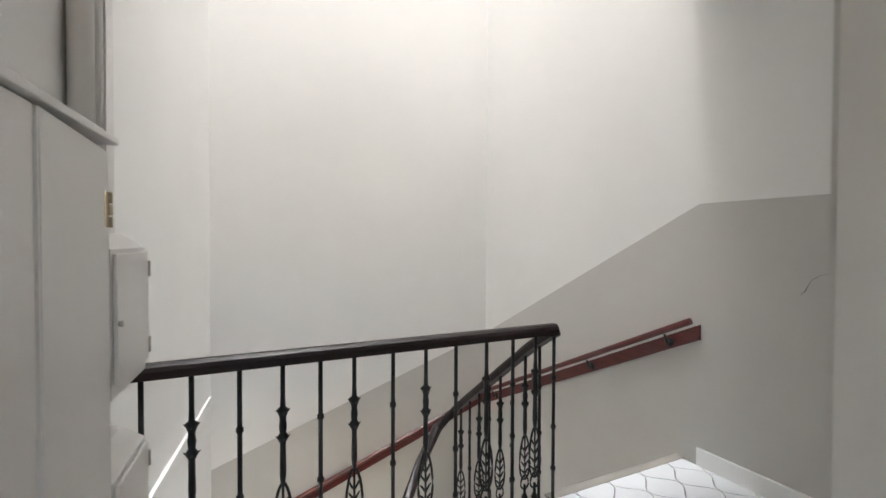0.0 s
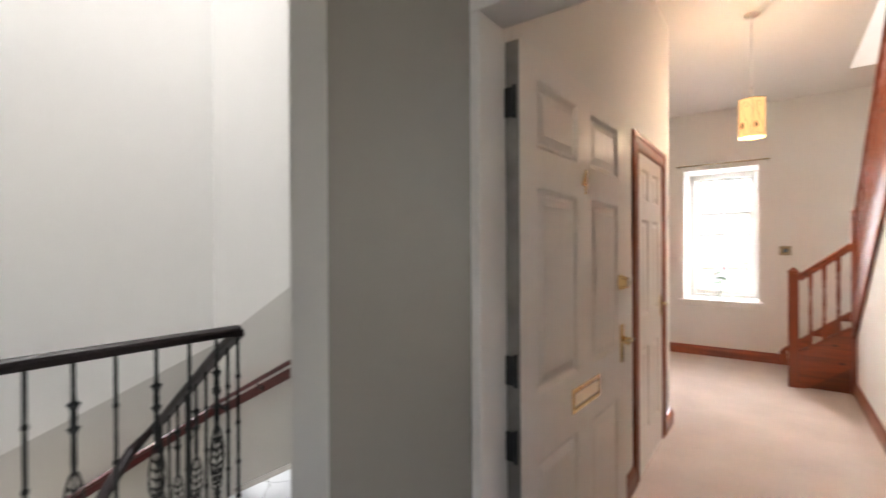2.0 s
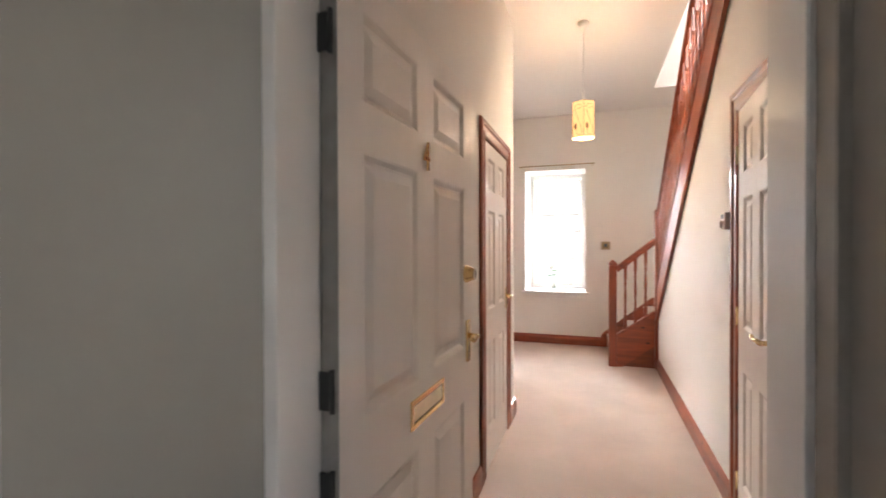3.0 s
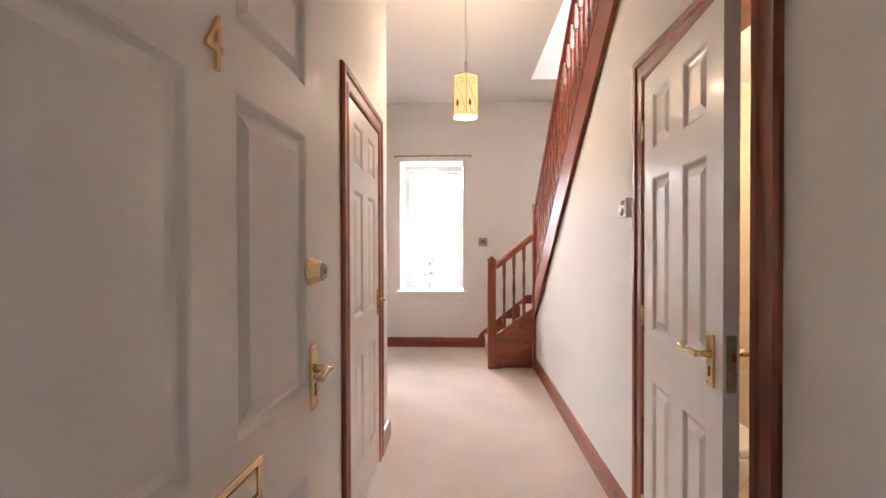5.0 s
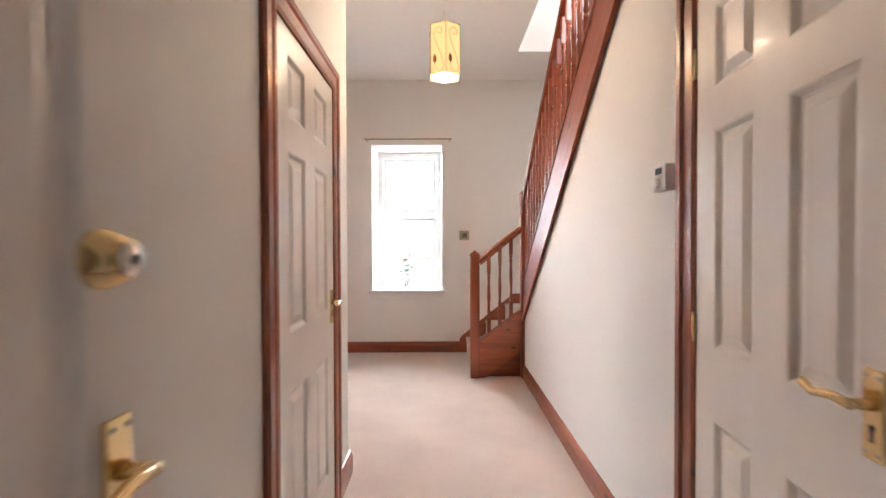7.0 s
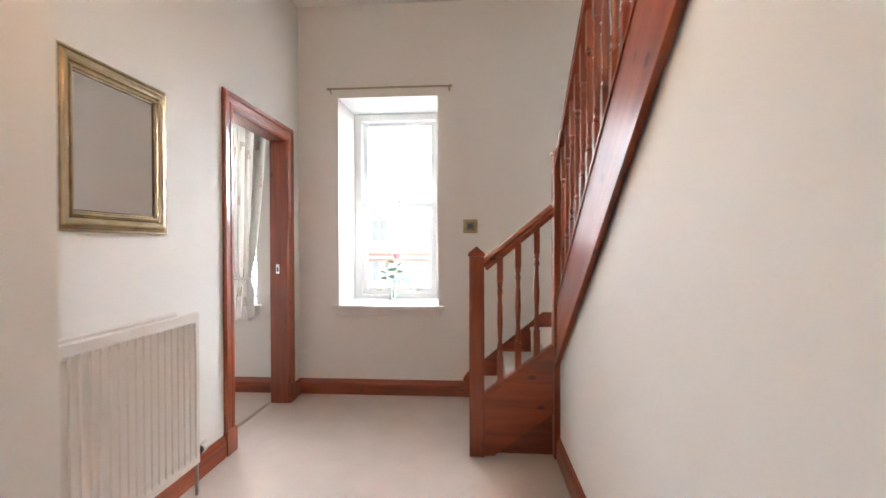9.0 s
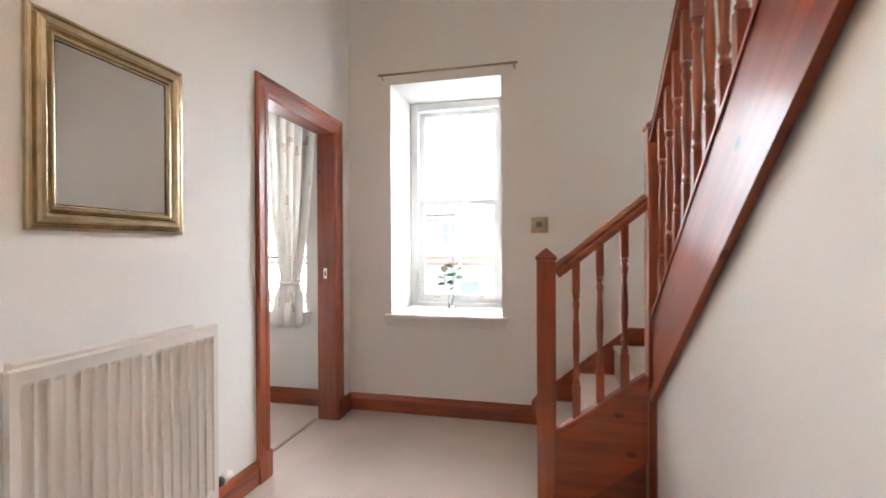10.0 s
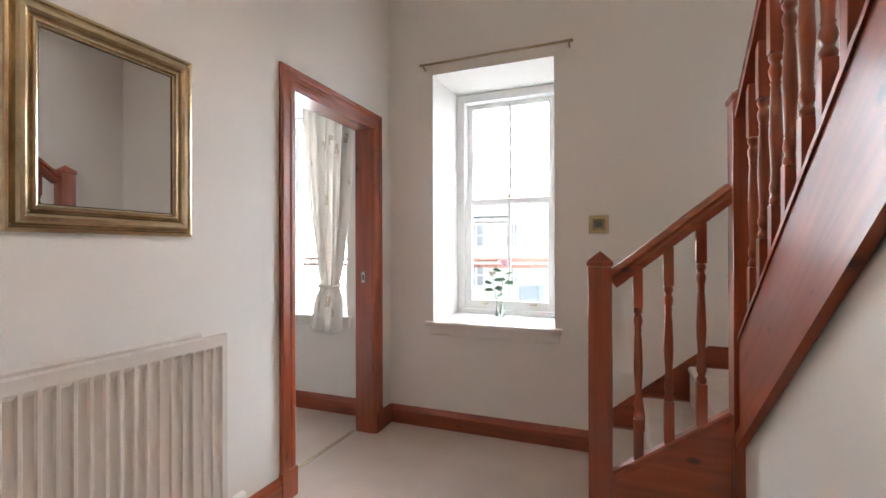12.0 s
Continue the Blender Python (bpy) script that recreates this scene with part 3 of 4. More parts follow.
# bathroom door, ajar
RD = panel_door("door_3", "white six-panel bathroom door standing slightly ajar", 0.676, 1.985, 0.042, (2.898, -0.885, 0.008), 180 - 5.0)
lever(RD, 0.613, 0.99, 0.0, -1, -1)
lever(RD, 0.613, 0.99, 0.042, 1, -1)
for z in (0.2, 1.0, 1.78):
    hinge_leaf(RD, z, BRASS)
lp = part("lock_plate", bm_box(0.6755, 0.6785, 0.008, 0.034, 0.9, 1.055, bev=0.0008), ANTIQUE, RD, "worn steel lock plate")
part("latch", bm_box(0.6775, 0.688, 0.013, 0.028, 0.985, 1.005, bev=0.002), BRASS, lp)
part("keep_slot", bm_box(0.678, 0.6792, 0.014, 0.028, 0.925, 0.955), NICKEL, lp)
bm = bm_box(6.470, 6.4725, 1.055, 1.08, 0.985, 1.055, bev=0.0006)
st = thing("strike_plate", (0, 0, 0), "small bright metal strike plate on the pine jamb", "strike plate")
part("plate", bm, NICKEL, st)
part("slot", bm_box(6.4694, 6.4701, 1.062, 1.074, 1.0, 1.035), BLACK, st)
bm = bm_box(5.722, 6.471, 1.13, 1.155, 0.0, 0.006, bev=0.002)
solid("trim_threshold", bm, ANTIQUE, "narrow brass threshold strip between the carpets", "threshold")


# ---- wooden stair ----
def spindle_mesh(h, sq=0.017, base=0.14, top=0.13):
    """A turned pine spindle with square ends, foot at the origin."""
    b = bmesh.new()
    box(b, -sq, sq, -sq, sq, 0, base, bev=0.002)
    box(b, -sq, sq, -sq, sq, h - top, h, bev=0.002)
    L = h - base - top
    rows = [(0.0115, 0), (0.0155, 0.005), (0.0165, 0.012), (0.0155, 0.018), (0.0115, 0.023), (0.0115, 0.03), (0.0145, 0.036), (0.0165, 0.048), (0.0145, 0.06), (0.0115, 0.068), (0.0135, 0.074), (0.0115, 0.08), (0.0128, 0.16 * L + 0.05), (0.0165, 0.45 * L), (0.0135, 0.7 * L), (0.0108, L - 0.088),
            (0.0135, L - 0.08), (0.0108, L - 0.073), (0.0145, L - 0.06), (0.0165, L - 0.048), (0.0145, L - 0.036), (0.0115, L - 0.03), (0.0115, L - 0.023), (0.0155, L - 0.018), (0.0165, L - 0.012), (0.0155, L - 0.005), (0.0115, L)]
    lathe(b, rows, (0, 0, base), 10)
    return mesh_of("spindle", b, WZ)


ST = thing("staircase", (5.72, -0.9, 0), "varnished red pine staircase with turned spindles and carpeted treads", "staircase")


def loc(bm):
    bmesh.ops.translate(bm, verts=bm.verts, vec=(-5.72, 0.9, 0))
    return bm


def newel(y, top, name="newel_post"):
    b = bmesh.new()
    box(b, 5.70, 5.785, y - 0.0425, y + 0.0425, 0, top - 0.06, bev=0.004)
    ob = part(name, loc(b), WZ, ST)
    b = bmesh.new()
    box(b, 5.695, 5.79, y - 0.0475, y + 0.0475, top - 0.058, top - 0.04, bev=0.003)
    c = [b.verts.new((5.697 + 0.091 * i, y - 0.0455 + 0.091 * j, top - 0.039)) for i, j in ((0, 0), (1, 0), (1, 1), (0, 1))]
    tip = b.verts.new((5.7425, y, top))
    b.faces.new(c[::-1])
    for i in range(4):
        b.faces.new((c[i], c[(i + 1) % 4], tip))
    part("cap", loc(b), WZ, ob)


newel(-0.434, 1.19)
newel(-0.905, 1.762)
# short lower string, and the boarding under it
b = bmesh.new()
prism(b, [(-0.474, 0.0), (-0.474, 0.33), (-0.868, 0.615), (-0.868, 0.255), (-0.53, 0.0)], 5.722, 5.76, "x")
part("string", loc(b), WY, ST)
b = bmesh.new()
sweep(b, [(-0.028, -0.004), (0.028, -0.004), (0.028, 0.016), (0.02, 0.022), (-0.02, 0.022), (-0.028, 0.016)], (5.742, -0.474, 0.332), (5.742, -0.868, 0.617))
part("string_cap", loc(b), WY, ST)
# shade below the lower string is coloured into this board
b = bmesh.new()
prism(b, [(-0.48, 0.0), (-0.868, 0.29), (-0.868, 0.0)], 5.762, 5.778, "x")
part("spandrel_board", loc(b), WDARK, ST, "spandrel board, under-flight shade put into its darker pine")
# lower handrail
RAIL = [(-0.03, -0.032), (0.03, -0.032), (0.03, -0.01), (0.022, 0.0), (0.03, 0.012), (0.022, 0.03), (0.0, 0.034), (-0.022, 0.03), (-0.03, 0.012), (-0.022, 0.0), (-0.03, -0.01)]
b = bmesh.new()
sweep(b, RAIL, (5.742, -0.473, 1.077), (5.742, -0.869, 1.397))
part("handrail", loc(b), WY, ST)
low = spindle_mesh(0.66)
for y in (-0.566, -0.668, -0.772):
    o = new("spindle", low)
    o.parent, o.location = ST, (5.742 - 5.72, y + 0.9, 0.35 + (-0.474 - y) * 0.723)
    o.scale = (1, 1, (1.045 + 0.81 * (-0.473 - y) - o.location.z) / 0.66)
# main string, bead and cap
X1 = 2.6


def string_top(x):
    return 0.866 + SL * (5.72 - x)


b = bmesh.new()
prism(b, [(5.699, string_low(5.699)), (5.699, string_top(5.699)), (X1, string_top(X1)), (X1, string_low(X1))], -0.915, -0.878, "y")
part("main_string", loc(b), WSLOPE, ST)
b = bmesh.new()
sweep(b, [(-0.024, 0.0), (0.024, 0.0), (0.024, 0.014), (0.014, 0.022), (-0.014, 0.022), (-0.024, 0.014)], (5.699, -0.896, string_top(5.699)), (X1, -0.896, string_top(X1)))
part("string_cap", loc(b), WSLOPE, ST)
b = bmesh.new()
sweep(b, [(-0.012, -0.03), (0.012, -0.03), (0.012, 0.014), (0.004, 0.026), (-0.012, 0.026)], (5.699, -0.876, string_low(5.699) + 0.015), (X1, -0.876, string_low(X1) + 0.015))
part("bead", loc(b), WSLOPE, ST)


def rail_z(x):
    return 1.64 + SL * (5.72 - x)


b = bmesh.new()
sweep(b, RAIL, (5.699, -0.896, rail_z(5.699)), (X1, -0.896, rail_z(X1)))
part("handrail", loc(b), WSLOPE, ST)
main = spindle_mesh(0.722, 0.0165, 0.15, 0.165)
for i in range(26):
    x = 5.59 - 0.109 * i
    o = new("spindle", main)
    o.parent, o.location = ST, (x - 5.72, -0.896 + 0.9, string_top(x) + 0.018)
# treads and risers
for i, y in enumerate((-0.42, -0.64, -0.86)):
    z = 0.19 * (i + 1)
    yb = -1.84 if i == 2 else y - 0.24
    b = bmesh.new()
    box(b, 5.765, 6.70, yb, y + 0.0, z - 0.19, z - 0.012, bev=0.0)
    part("riser", loc(b), WX, ST)
    b = bmesh.new()
    box(b, 5.77, 6.64, yb, y + 0.022, z - 0.03, z, bev=0.012)
    box(b, 5.77, 6.64, y, y + 0.012, z - 0.19, z - 0.02, bev=0.004)
    part("tread", loc(b), STAIRCARPET, ST, "beige carpeted tread")
for i in range(13):
    x = 5.68 - 0.24 * i
    z = 0.57 + 0.192 * (i + 1)
    b = bmesh.new()
    box(b, x - 0.27, x + 0.022, -1.84, -0.918, z - 0.04, z, bev=0.01)
    box(b, x - 0.01, x, -1.84, -0.918, z - 0.19, z - 0.03)
    part("tread", loc(b), STAIRCARPET, ST)
b = bmesh.new()
prism(b, [(5.69, 0.5), (X1, string_low(X1)), (X1, string_low(X1) - 0.06), (5.69, 0.42)], -1.84, -1.03, "y")
part("soffit", loc(b), WALL, ST)
# string up the end wall
b = bmesh.new()
prism(b, [(-0.33, 0.0), (-0.33, 0.15), (-0.36, 0.19), (-0.95, 0.672), (-1.84, 0.672), (-1.84, 0.0)], 6.697, 6.719, "x")
part("wall_string", loc(b), WY, ST)
b = bmesh.new()
sweep(b, [(0, -0.02), (0.008, -0.02), (0.008, 0.0), (0, 0.004)], (6.697, -0.36, 0.19), (6.697, -0.95, 0.672))
part("wall_string_bead", loc(b), WY, ST)


# ---- windows ----
def sash_window(name, y0, y1, label):
    root = thing(name, (7.17, y0, WB), label, "window")
    root["kind"] = "structure"
    w, z0, z1 = y1 - y0, 0.004, WT - WB - 0.004

    def fr(x0, x1, a, c, e, f, bev=0.004):
        return bm_box(x0, x1, a, c, e, f, bev=bev)
    for a, c in ((0.0, 0.06), (w - 0.06, w)):
        part("box_frame", fr(0.0, 0.12, a, c, z0, z1), SASH, root)
    part("box_frame", fr(0.0, 0.12, 0.061, w - 0.061, z1 - 0.06, z1), SASH, root)
    part("inner_sill", fr(-0.01, 0.12, 0.061, w - 0.061, z0, z0 + 0.03), SASH, root)
    mid = 1.56 - WB
    for kind, x, e, f in (("lower_sash", 0.03, z0 + 0.03, mid + 0.02), ("upper_sash", 0.07, mid - 0.02, z1 - 0.06)):
        b = bmesh.new()
        rail = 0.065 if kind == "lower_sash" else 0.035
        box(b, x, x + 0.035, 0.062, 0.107, e, f, bev=0.003)
        box(b, x, x + 0.035, w - 0.107, w - 0.062, e, f, bev=0.003)
        box(b, x, x + 0.035, 0.107, w - 0.107, e, e + rail, bev=0.003)
        box(b, x, x + 0.035, 0.107, w - 0.107, f - 0.035, f, bev=0.003)
        box(b, x + 0.005, x + 0.03, w / 2 - 0.01, w / 2 + 0.01, e + rail, f - 0.035, bev=0.003)
        s = part(kind, b, SASH, root)
        for a, c in ((0.107, w / 2 - 0.01), (w / 2 + 0.01, w - 0.107)):
            g = part("pane", bm_box(x + 0.015, x + 0.019, a, c, e + rail, f - 0.035), GLASS, s)
            g.visible_shadow = False
        if kind == "lower_sash":
            for yy in (w * 0.27, w * 0.73):
                b = bmesh.new()
                tube(b, [(x - 0.002, yy - 0.02, e + 0.045), (x - 0.02, yy - 0.012, e + 0.038), (x - 0.02, yy + 0.012, e + 0.038), (x - 0.002, yy + 0.02, e + 0.045)], 0.004, 8)
                part("sash_lift", b, BRASS, s)
    b = bmesh.new()
    lathe(b, [(0.018, 0), (0.016, 0.012), (0.007, 0.016), (0.007, 0.03)], (0.045, w / 2, mid + 0.021), 12)
    part("sash_fastener", b, BRASS, root)
    return root


sash_window("window_1", W0 + 0.002, W1 - 0.012, "white timber sash window in a deep reveal")
sash_window("window_2", B0 + 0.02, B1, "white timber bedroom sash window")
for nm, a, c, lab in (("window_sill", W0, W1, "white painted window sill board in the hall"), ("window_sill", B0, B1, "white painted window sill board in the bedroom")):
    sill = thing(nm, (EX, a, WB), lab, "window sill")
    sill["kind"] = "structure"
    part("board", bm_box(-0.045, 0.0, -0.05, c - a + 0.045, -0.03, 0.0, bev=0.008), GLOSS, sill)
    part("inner_board", bm_box(0.001, 0.46, -0.002, c - a - 0.002, -0.029, 0.002), GLOSS, sill)
    part("apron", bm_box(-0.02, 0.0, -0.03, c - a + 0.025, -0.085, -0.031, bev=0.006), GLOSS, sill)

# curtain rod over the hall window
rod = thing("curtain_rod", (EX - 0.045, 0.25, 2.44), "thin brass curtain rod above the hall window", "curtain rod")
b = bmesh.new()
tube(b, [(0, -0.485, 0), (0, 0.485, 0)], 0.008, 10)
part("pole", b, ANTIQUE, rod)
for s in (-1, 1):
    b = bmesh.new()
    tube(b, [(0.045, s * 0.475, -0.02), (0.02, s * 0.475, -0.014), (0.0, s * 0.475, -0.002)], 0.006, 8)
    lathe(b, [(0.013, -0.006), (0.013, 0.006)], (0, s * 0.487, 0), 10)
    part("bracket", b, ANTIQUE, rod)

# thermostat plate on the end wall
th = thing("thermostat", (EX, -0.388, 1.344), "square brass control plate with a dark display", "thermostat")
part("plate", bm_box(-0.012, 0.0, -0.056, 0.056, -0.054, 0.054, bev=0.003), ANTIQUE, th)
part("inset", bm_box(-0.016, -0.0121, -0.034, 0.034, -0.033, 0.033, bev=0.002), GILT, th)
part("display", bm_box(-0.0175, -0.0161, -0.021, 0.021, -0.017, 0.02), SCREEN, th)

# room thermostat beside the bathroom door
sw = thing("room_thermostat", (3.082, HR, 1.478), "white plastic room thermostat with a round dial", "thermostat")
part("case", bm_box(-0.043, 0.043, 0.0, 0.034, -0.045, 0.045, bev=0.005), PLASTIC, sw)
b = bmesh.new()
tube(b, [(0.006, 0.034, -0.018), (0.006, 0.046, -0.018), (0.006, 0.048, -0.018)], [0.019, 0.018, 0.015], 20)
part("dial", b, PLASTIC, sw)
part("display", bm_box(-0.022, 0.024, 0.034, 0.0352, 0.012, 0.034), SCREEN, sw)

# pendant lamp
pl = thing("pendant_lamp", (4.14, -0.148, CZ), "hexagonal amber pendant lampshade with scrolling leaf pattern, lit", "pendant lamp")
b = bmesh.new()
lathe(b, [(0.045, 0.0), (0.043, -0.012), (0.02, -0.026), (0.006, -0.03)], (0, 0, 0), 20)
part("ceiling_rose", b, PLASTIC, pl)
b = bmesh.new()
tube(b, [(0, 0, -0.028), (0, 0, -0.55)], 0.0028, 6)
part("flex", b, PLASTIC, pl)
b = bmesh.new()
lathe(b, [(0.005, -0.53), (0.009, -0.54), (0.009, -0.60), (0.018, -0.61), (0.018, -0.64)], (0, 0, 0), 14)
part("lamp_holder", b, PLASTIC, pl)
SHADE = glow("shade_amber", (1.0, 0.60, 0.24), 0.5)
sn = SHADE.node_tree
sb = sn.nodes["Principled BSDF"]
sb.inputs["Base Color"].default_value = (0.75, 0.5, 0.22, 1)
sb.inputs["Transmission Weight"].default_value = 0.0
R6, ZT, ZB = 0.095, -0.635, -0.915
hexp = [(R6 * math.cos(math.pi / 3 * k + 0.06), R6 * math.sin(math.pi / 3 * k + 0.06)) for k in range(6)]
for k in range(6):
    p, q = Vector(hexp[k]), Vector(hexp[(k + 1) % 6])
    n = ((p + q) / 2).normalized()
    b = bmesh.new()
    prism(b, [p, q, q - n * 0.003, p - n * 0.003], ZB, ZT)
    pan = part("shade_panel", b, SHADE, pl)
    pan.visible_shadow = False
    b = bmesh.new()
    u = (q - p).normalized()

    def on(s, z):
        v = (p + q) / 2 + u * s + n * 0.003
        return (v.x, v.y, z)
    curl = [(0.006 + 0.03 * (1 - 0.075 * i) * math.cos(2.9 - i * 0.55), ZT - 0.052 + 0.03 * (1 - 0.075 * i) * math.sin(2.9 - i * 0.55)) for i in range(12)]
    stem = [(0.036, ZB + 0.03), (0.028, ZB + 0.016), (0.01, ZB + 0.011), (-0.008, ZB + 0.02), (-0.018, ZB + 0.04), (-0.02, ZB + 0.055)]
    sway = [(0.038 * math.sin(-1.0 + 2.1 * i / 9) + 0.004, ZT - 0.058 - 0.19 * i / 9) for i in range(10)]
    tube(b, [on(*v) for v in curl[::-1]] + [on(*v) for v in sway] + [on(*v) for v in stem], 0.0015, 5)
    part("scroll", b, GILT, pan)
    b = bmesh.new()
    lf = [(0.0, -0.028), (0.012, -0.008), (0.01, 0.012), (0.0, 0.03), (-0.01, 0.012), (-0.012, -0.008)]
    vs = [b.verts.new(on(s - 0.02, ZB + 0.08 + h)) for s, h in lf]
    b.faces.new(vs)
    bmesh.ops.solidify(b, geom=b.faces[:], thickness=0.002)
    part("leaf", b, mat("amber_leaf", (0.22, 0.1, 0.02), 0.5) if k == 0 else bpy.data.materials["amber_leaf"], pan)
b = bmesh.new()
for z in (ZT, ZB):
    for k in range(6):
        tube(b, [(*hexp[k], z), (*hexp[(k + 1) % 6], z)], 0.0025, 6)
for k in range(6):
    tube(b, [(*hexp[k], ZB), (*hexp[k], ZT)], 0.002, 6)
    tube(b, [(*hexp[k], ZT), (0, 0, ZT + 0.003)], 0.0015, 6)
part("wire_frame", b, GILT, pl)
b = bmesh.new()
lathe(b, [(0.012, 0.0), (0.02, -0.03), (0.03, -0.06), (0.03, -0.08), (0.018, -0.105), (0.001, -0.112)], (0, 0, -0.64), 16)
bu = part("bulb", b, glow("bulb_glow", (1.0, 0.8, 0.5), 9.0), pl)
bu.visible_shadow = False

# mirror
mi = thing("mirror", (4.86, MY, 1.572), "rectangular mirror in a wide moulded gilt frame", "mirror")
prof = [(0.0, 0.0), (0.0, 0.013), (0.004, 0.018), (0.011, 0.02), (0.016, 0.014), (0.019, 0.013), (0.024, 0.024), (0.031, 0.029), (0.042, 0.03), (0.05, 0.024), (0.055, 0.015), (0.059, 0.013), (0.063, 0.021), (0.069, 0.022), (0.073, 0.014), (0.078, 0.012), (0.078, 0.0)]
hw, hh = 0.277, 0.325
for k in range(4):
    b = bmesh.new()
    cs = [(-1, -1), (1, -1), (1, 1), (-1, 1)]
    (ax, az), (cx, cz) = cs[k], cs[(k + 1) % 4]
    A = [b.verts.new((ax * (hw - s), -d - 0.002, az * (hh - s))) for s, d in prof]
    B = [b.verts.new((cx * (hw - s), -d - 0.002, cz * (hh - s))) for s, d in prof]
    n = len(prof)
    fs = [b.faces.new((A[i], A[(i + 1) % n], B[(i + 1) % n], B[i])) for i in range(n)] + [b.faces.new(A), b.faces.new(B)]
    bmesh.ops.recalc_face_normals(b, faces=fs)
    part("frame_side", b, GILT, mi)
# black strips draw the shadow line where the gilt frame meets the glass
for s in (-1, 1):
    part("rabbet_shade", bm_box(s * (hw - 0.0795) - 0.0015, s * (hw - 0.0795) + 0.0015, -0.0125, -0.0112, -hh + 0.079, hh - 0.079), BLACK, mi, "dark shadow gap strip")
    part("rabbet_shade", bm_box(-hw + 0.082, hw - 0.082, -0.0125, -0.0112, s * (hh - 0.0795) - 0.0015, s * (hh - 0.0795) + 0.0015), BLACK, mi, "dark shadow gap strip")
part("glass", bm_box(-hw + 0.077, hw - 0.077, -0.011, -0.006, -hh + 0.077, hh - 0.077), SILVER, mi)

# radiator
ra = thing("radiator", (4.832, 0.0, 0.17), "white double-panel radiator with vertical flutes", "radiator")
RW, RH = 0.37, 0.715


def rad_panel(yf, x0, x1, z0, z1):
    b = bmesh.new()
    nfl = max(int((x1 - x0 - 0.05) / 0.0405), 4)
    pitch = (x1 - x0 - 0.05) / nfl
    line = [(x0, yf + 0.012), (x0 + 0.006, yf)]
    for i in range(nfl):
        a = x0 + 0.025 + pitch * i
        line += [(a + 0.004, yf), (a + 0.0085, yf + 0.006), (a + pitch - 0.0085, yf + 0.006), (a + pitch - 0.004, yf)]
    line += [(x1 - 0.006, yf), (x1, yf + 0.012)]
    flat = [(x, yf if 0 < i < len(line) - 1 else y) for i, (x, y) in enumerate(line)]
    rows = [(z0, [(x, y + 0.008) for x, y in flat]), (z0 + 0.006, flat), (z0 + 0.035, flat), (z0 + 0.05, line), (z1 - 0.055, line), (z1 - 0.042, flat), (z1 - 0.006, flat), (z1, [(x, y + 0.008) for x, y in flat])]
    grid = [[b.verts.new((x, y, z)) for x, y in r] for z, r in rows]
    for g, h in zip(grid, grid[1:]):
        for i in range(len(g) - 1):
            b.faces.new((g[i], g[i + 1], h[i + 1], h[i]))
    box(b, x0 + 0.001, x1 - 0.001, yf + 0.0135, yf + 0.022, z0 + 0.002, z1 - 0.002)
    return b


part("front_panel", rad_panel(0.872, -RW, RW, 0, RH), RADPAINT, ra)
part("back_panel", rad_panel(0.94, -RW + 0.05, RW - 0.055, 0.004, RH + 0.004), RADPAINT, ra)
b = bmesh.new()
for i in range(-9, 10):
    box(b, i * 0.036 - 0.001, i * 0.036 + 0.001, 0.893, 0.939, 0.03, RH - 0.03)
part("convector_fins", b, RADPAINT, ra)
for x in (-0.25, 0.25):
    part("wall_bracket", bm_box(x - 0.015, x + 0.015, 0.961, 0.999, 0.1, RH - 0.1), STEEL, ra)
b = bmesh.new()
tube(b, [(RW - 0.01, 0.905, 0.04), (RW + 0.03, 0.905, 0.04)], 0.009, 10)
tube(b, [(RW + 0.02, 0.905, 0.04), (RW + 0.02, 0.905, -0.165)], 0.0075, 10)
v = part("valve", b, STEEL, ra)
b = bmesh.new()
tube(b, [(RW + 0.025, 0.905, 0.04), (RW + 0.05, 0.905, 0.04)], [0.016, 0.018], 16)
part("collar", b, BLACK, v)
b = bmesh.new()
tube(b, [(RW + 0.05, 0.905, 0.04), (RW + 0.055, 0.905, 0.04), (RW + 0.1, 0.905, 0.046), (RW + 0.105, 0.905, 0.047)], [0.018, 0.021, 0.019, 0.014], 18)
part("valve_head", b, PLASTIC, v)
b = bmesh.new()
tube(b, [(-RW + 0.01, 0.905, 0.04), (-RW - 0.03, 0.905, 0.04)], 0.009, 10)
tube(b, [(-RW - 0.02, 0.905, 0.04), (-RW - 0.02, 0.905, -0.165)], 0.0075, 10)
part("valve", b, STEEL, ra)
b = bmesh.new()
tube(b, [(-RW + 0.01, 0.905, RH - 0.05), (-RW - 0.022, 0.905, RH - 0.05)], 0.011, 10)
part("bleed_plug", b, STEEL, ra)

# ---- vase with roses on the hall sill ----
va = thing("vase", (7.05, 0.295, WB + 0.002), "slim clear glass bud vase on the window sill", "vase")
b = bmesh.new()
lathe(b, [(0.03, 0.0), (0.034, 0.004), (0.032, 0.04), (0.022, 0.09), (0.014, 0.14), (0.016, 0.175), (0.019, 0.185), (0.0165, 0.184), (0.013, 0.17), (0.011, 0.14), (0.018, 0.09), (0.028, 0.04), (0.028, 0.012), (0.001, 0.01)], (0, 0, 0), 20)
g = part("glass", b, VASE, va)
g.visible_shadow = False


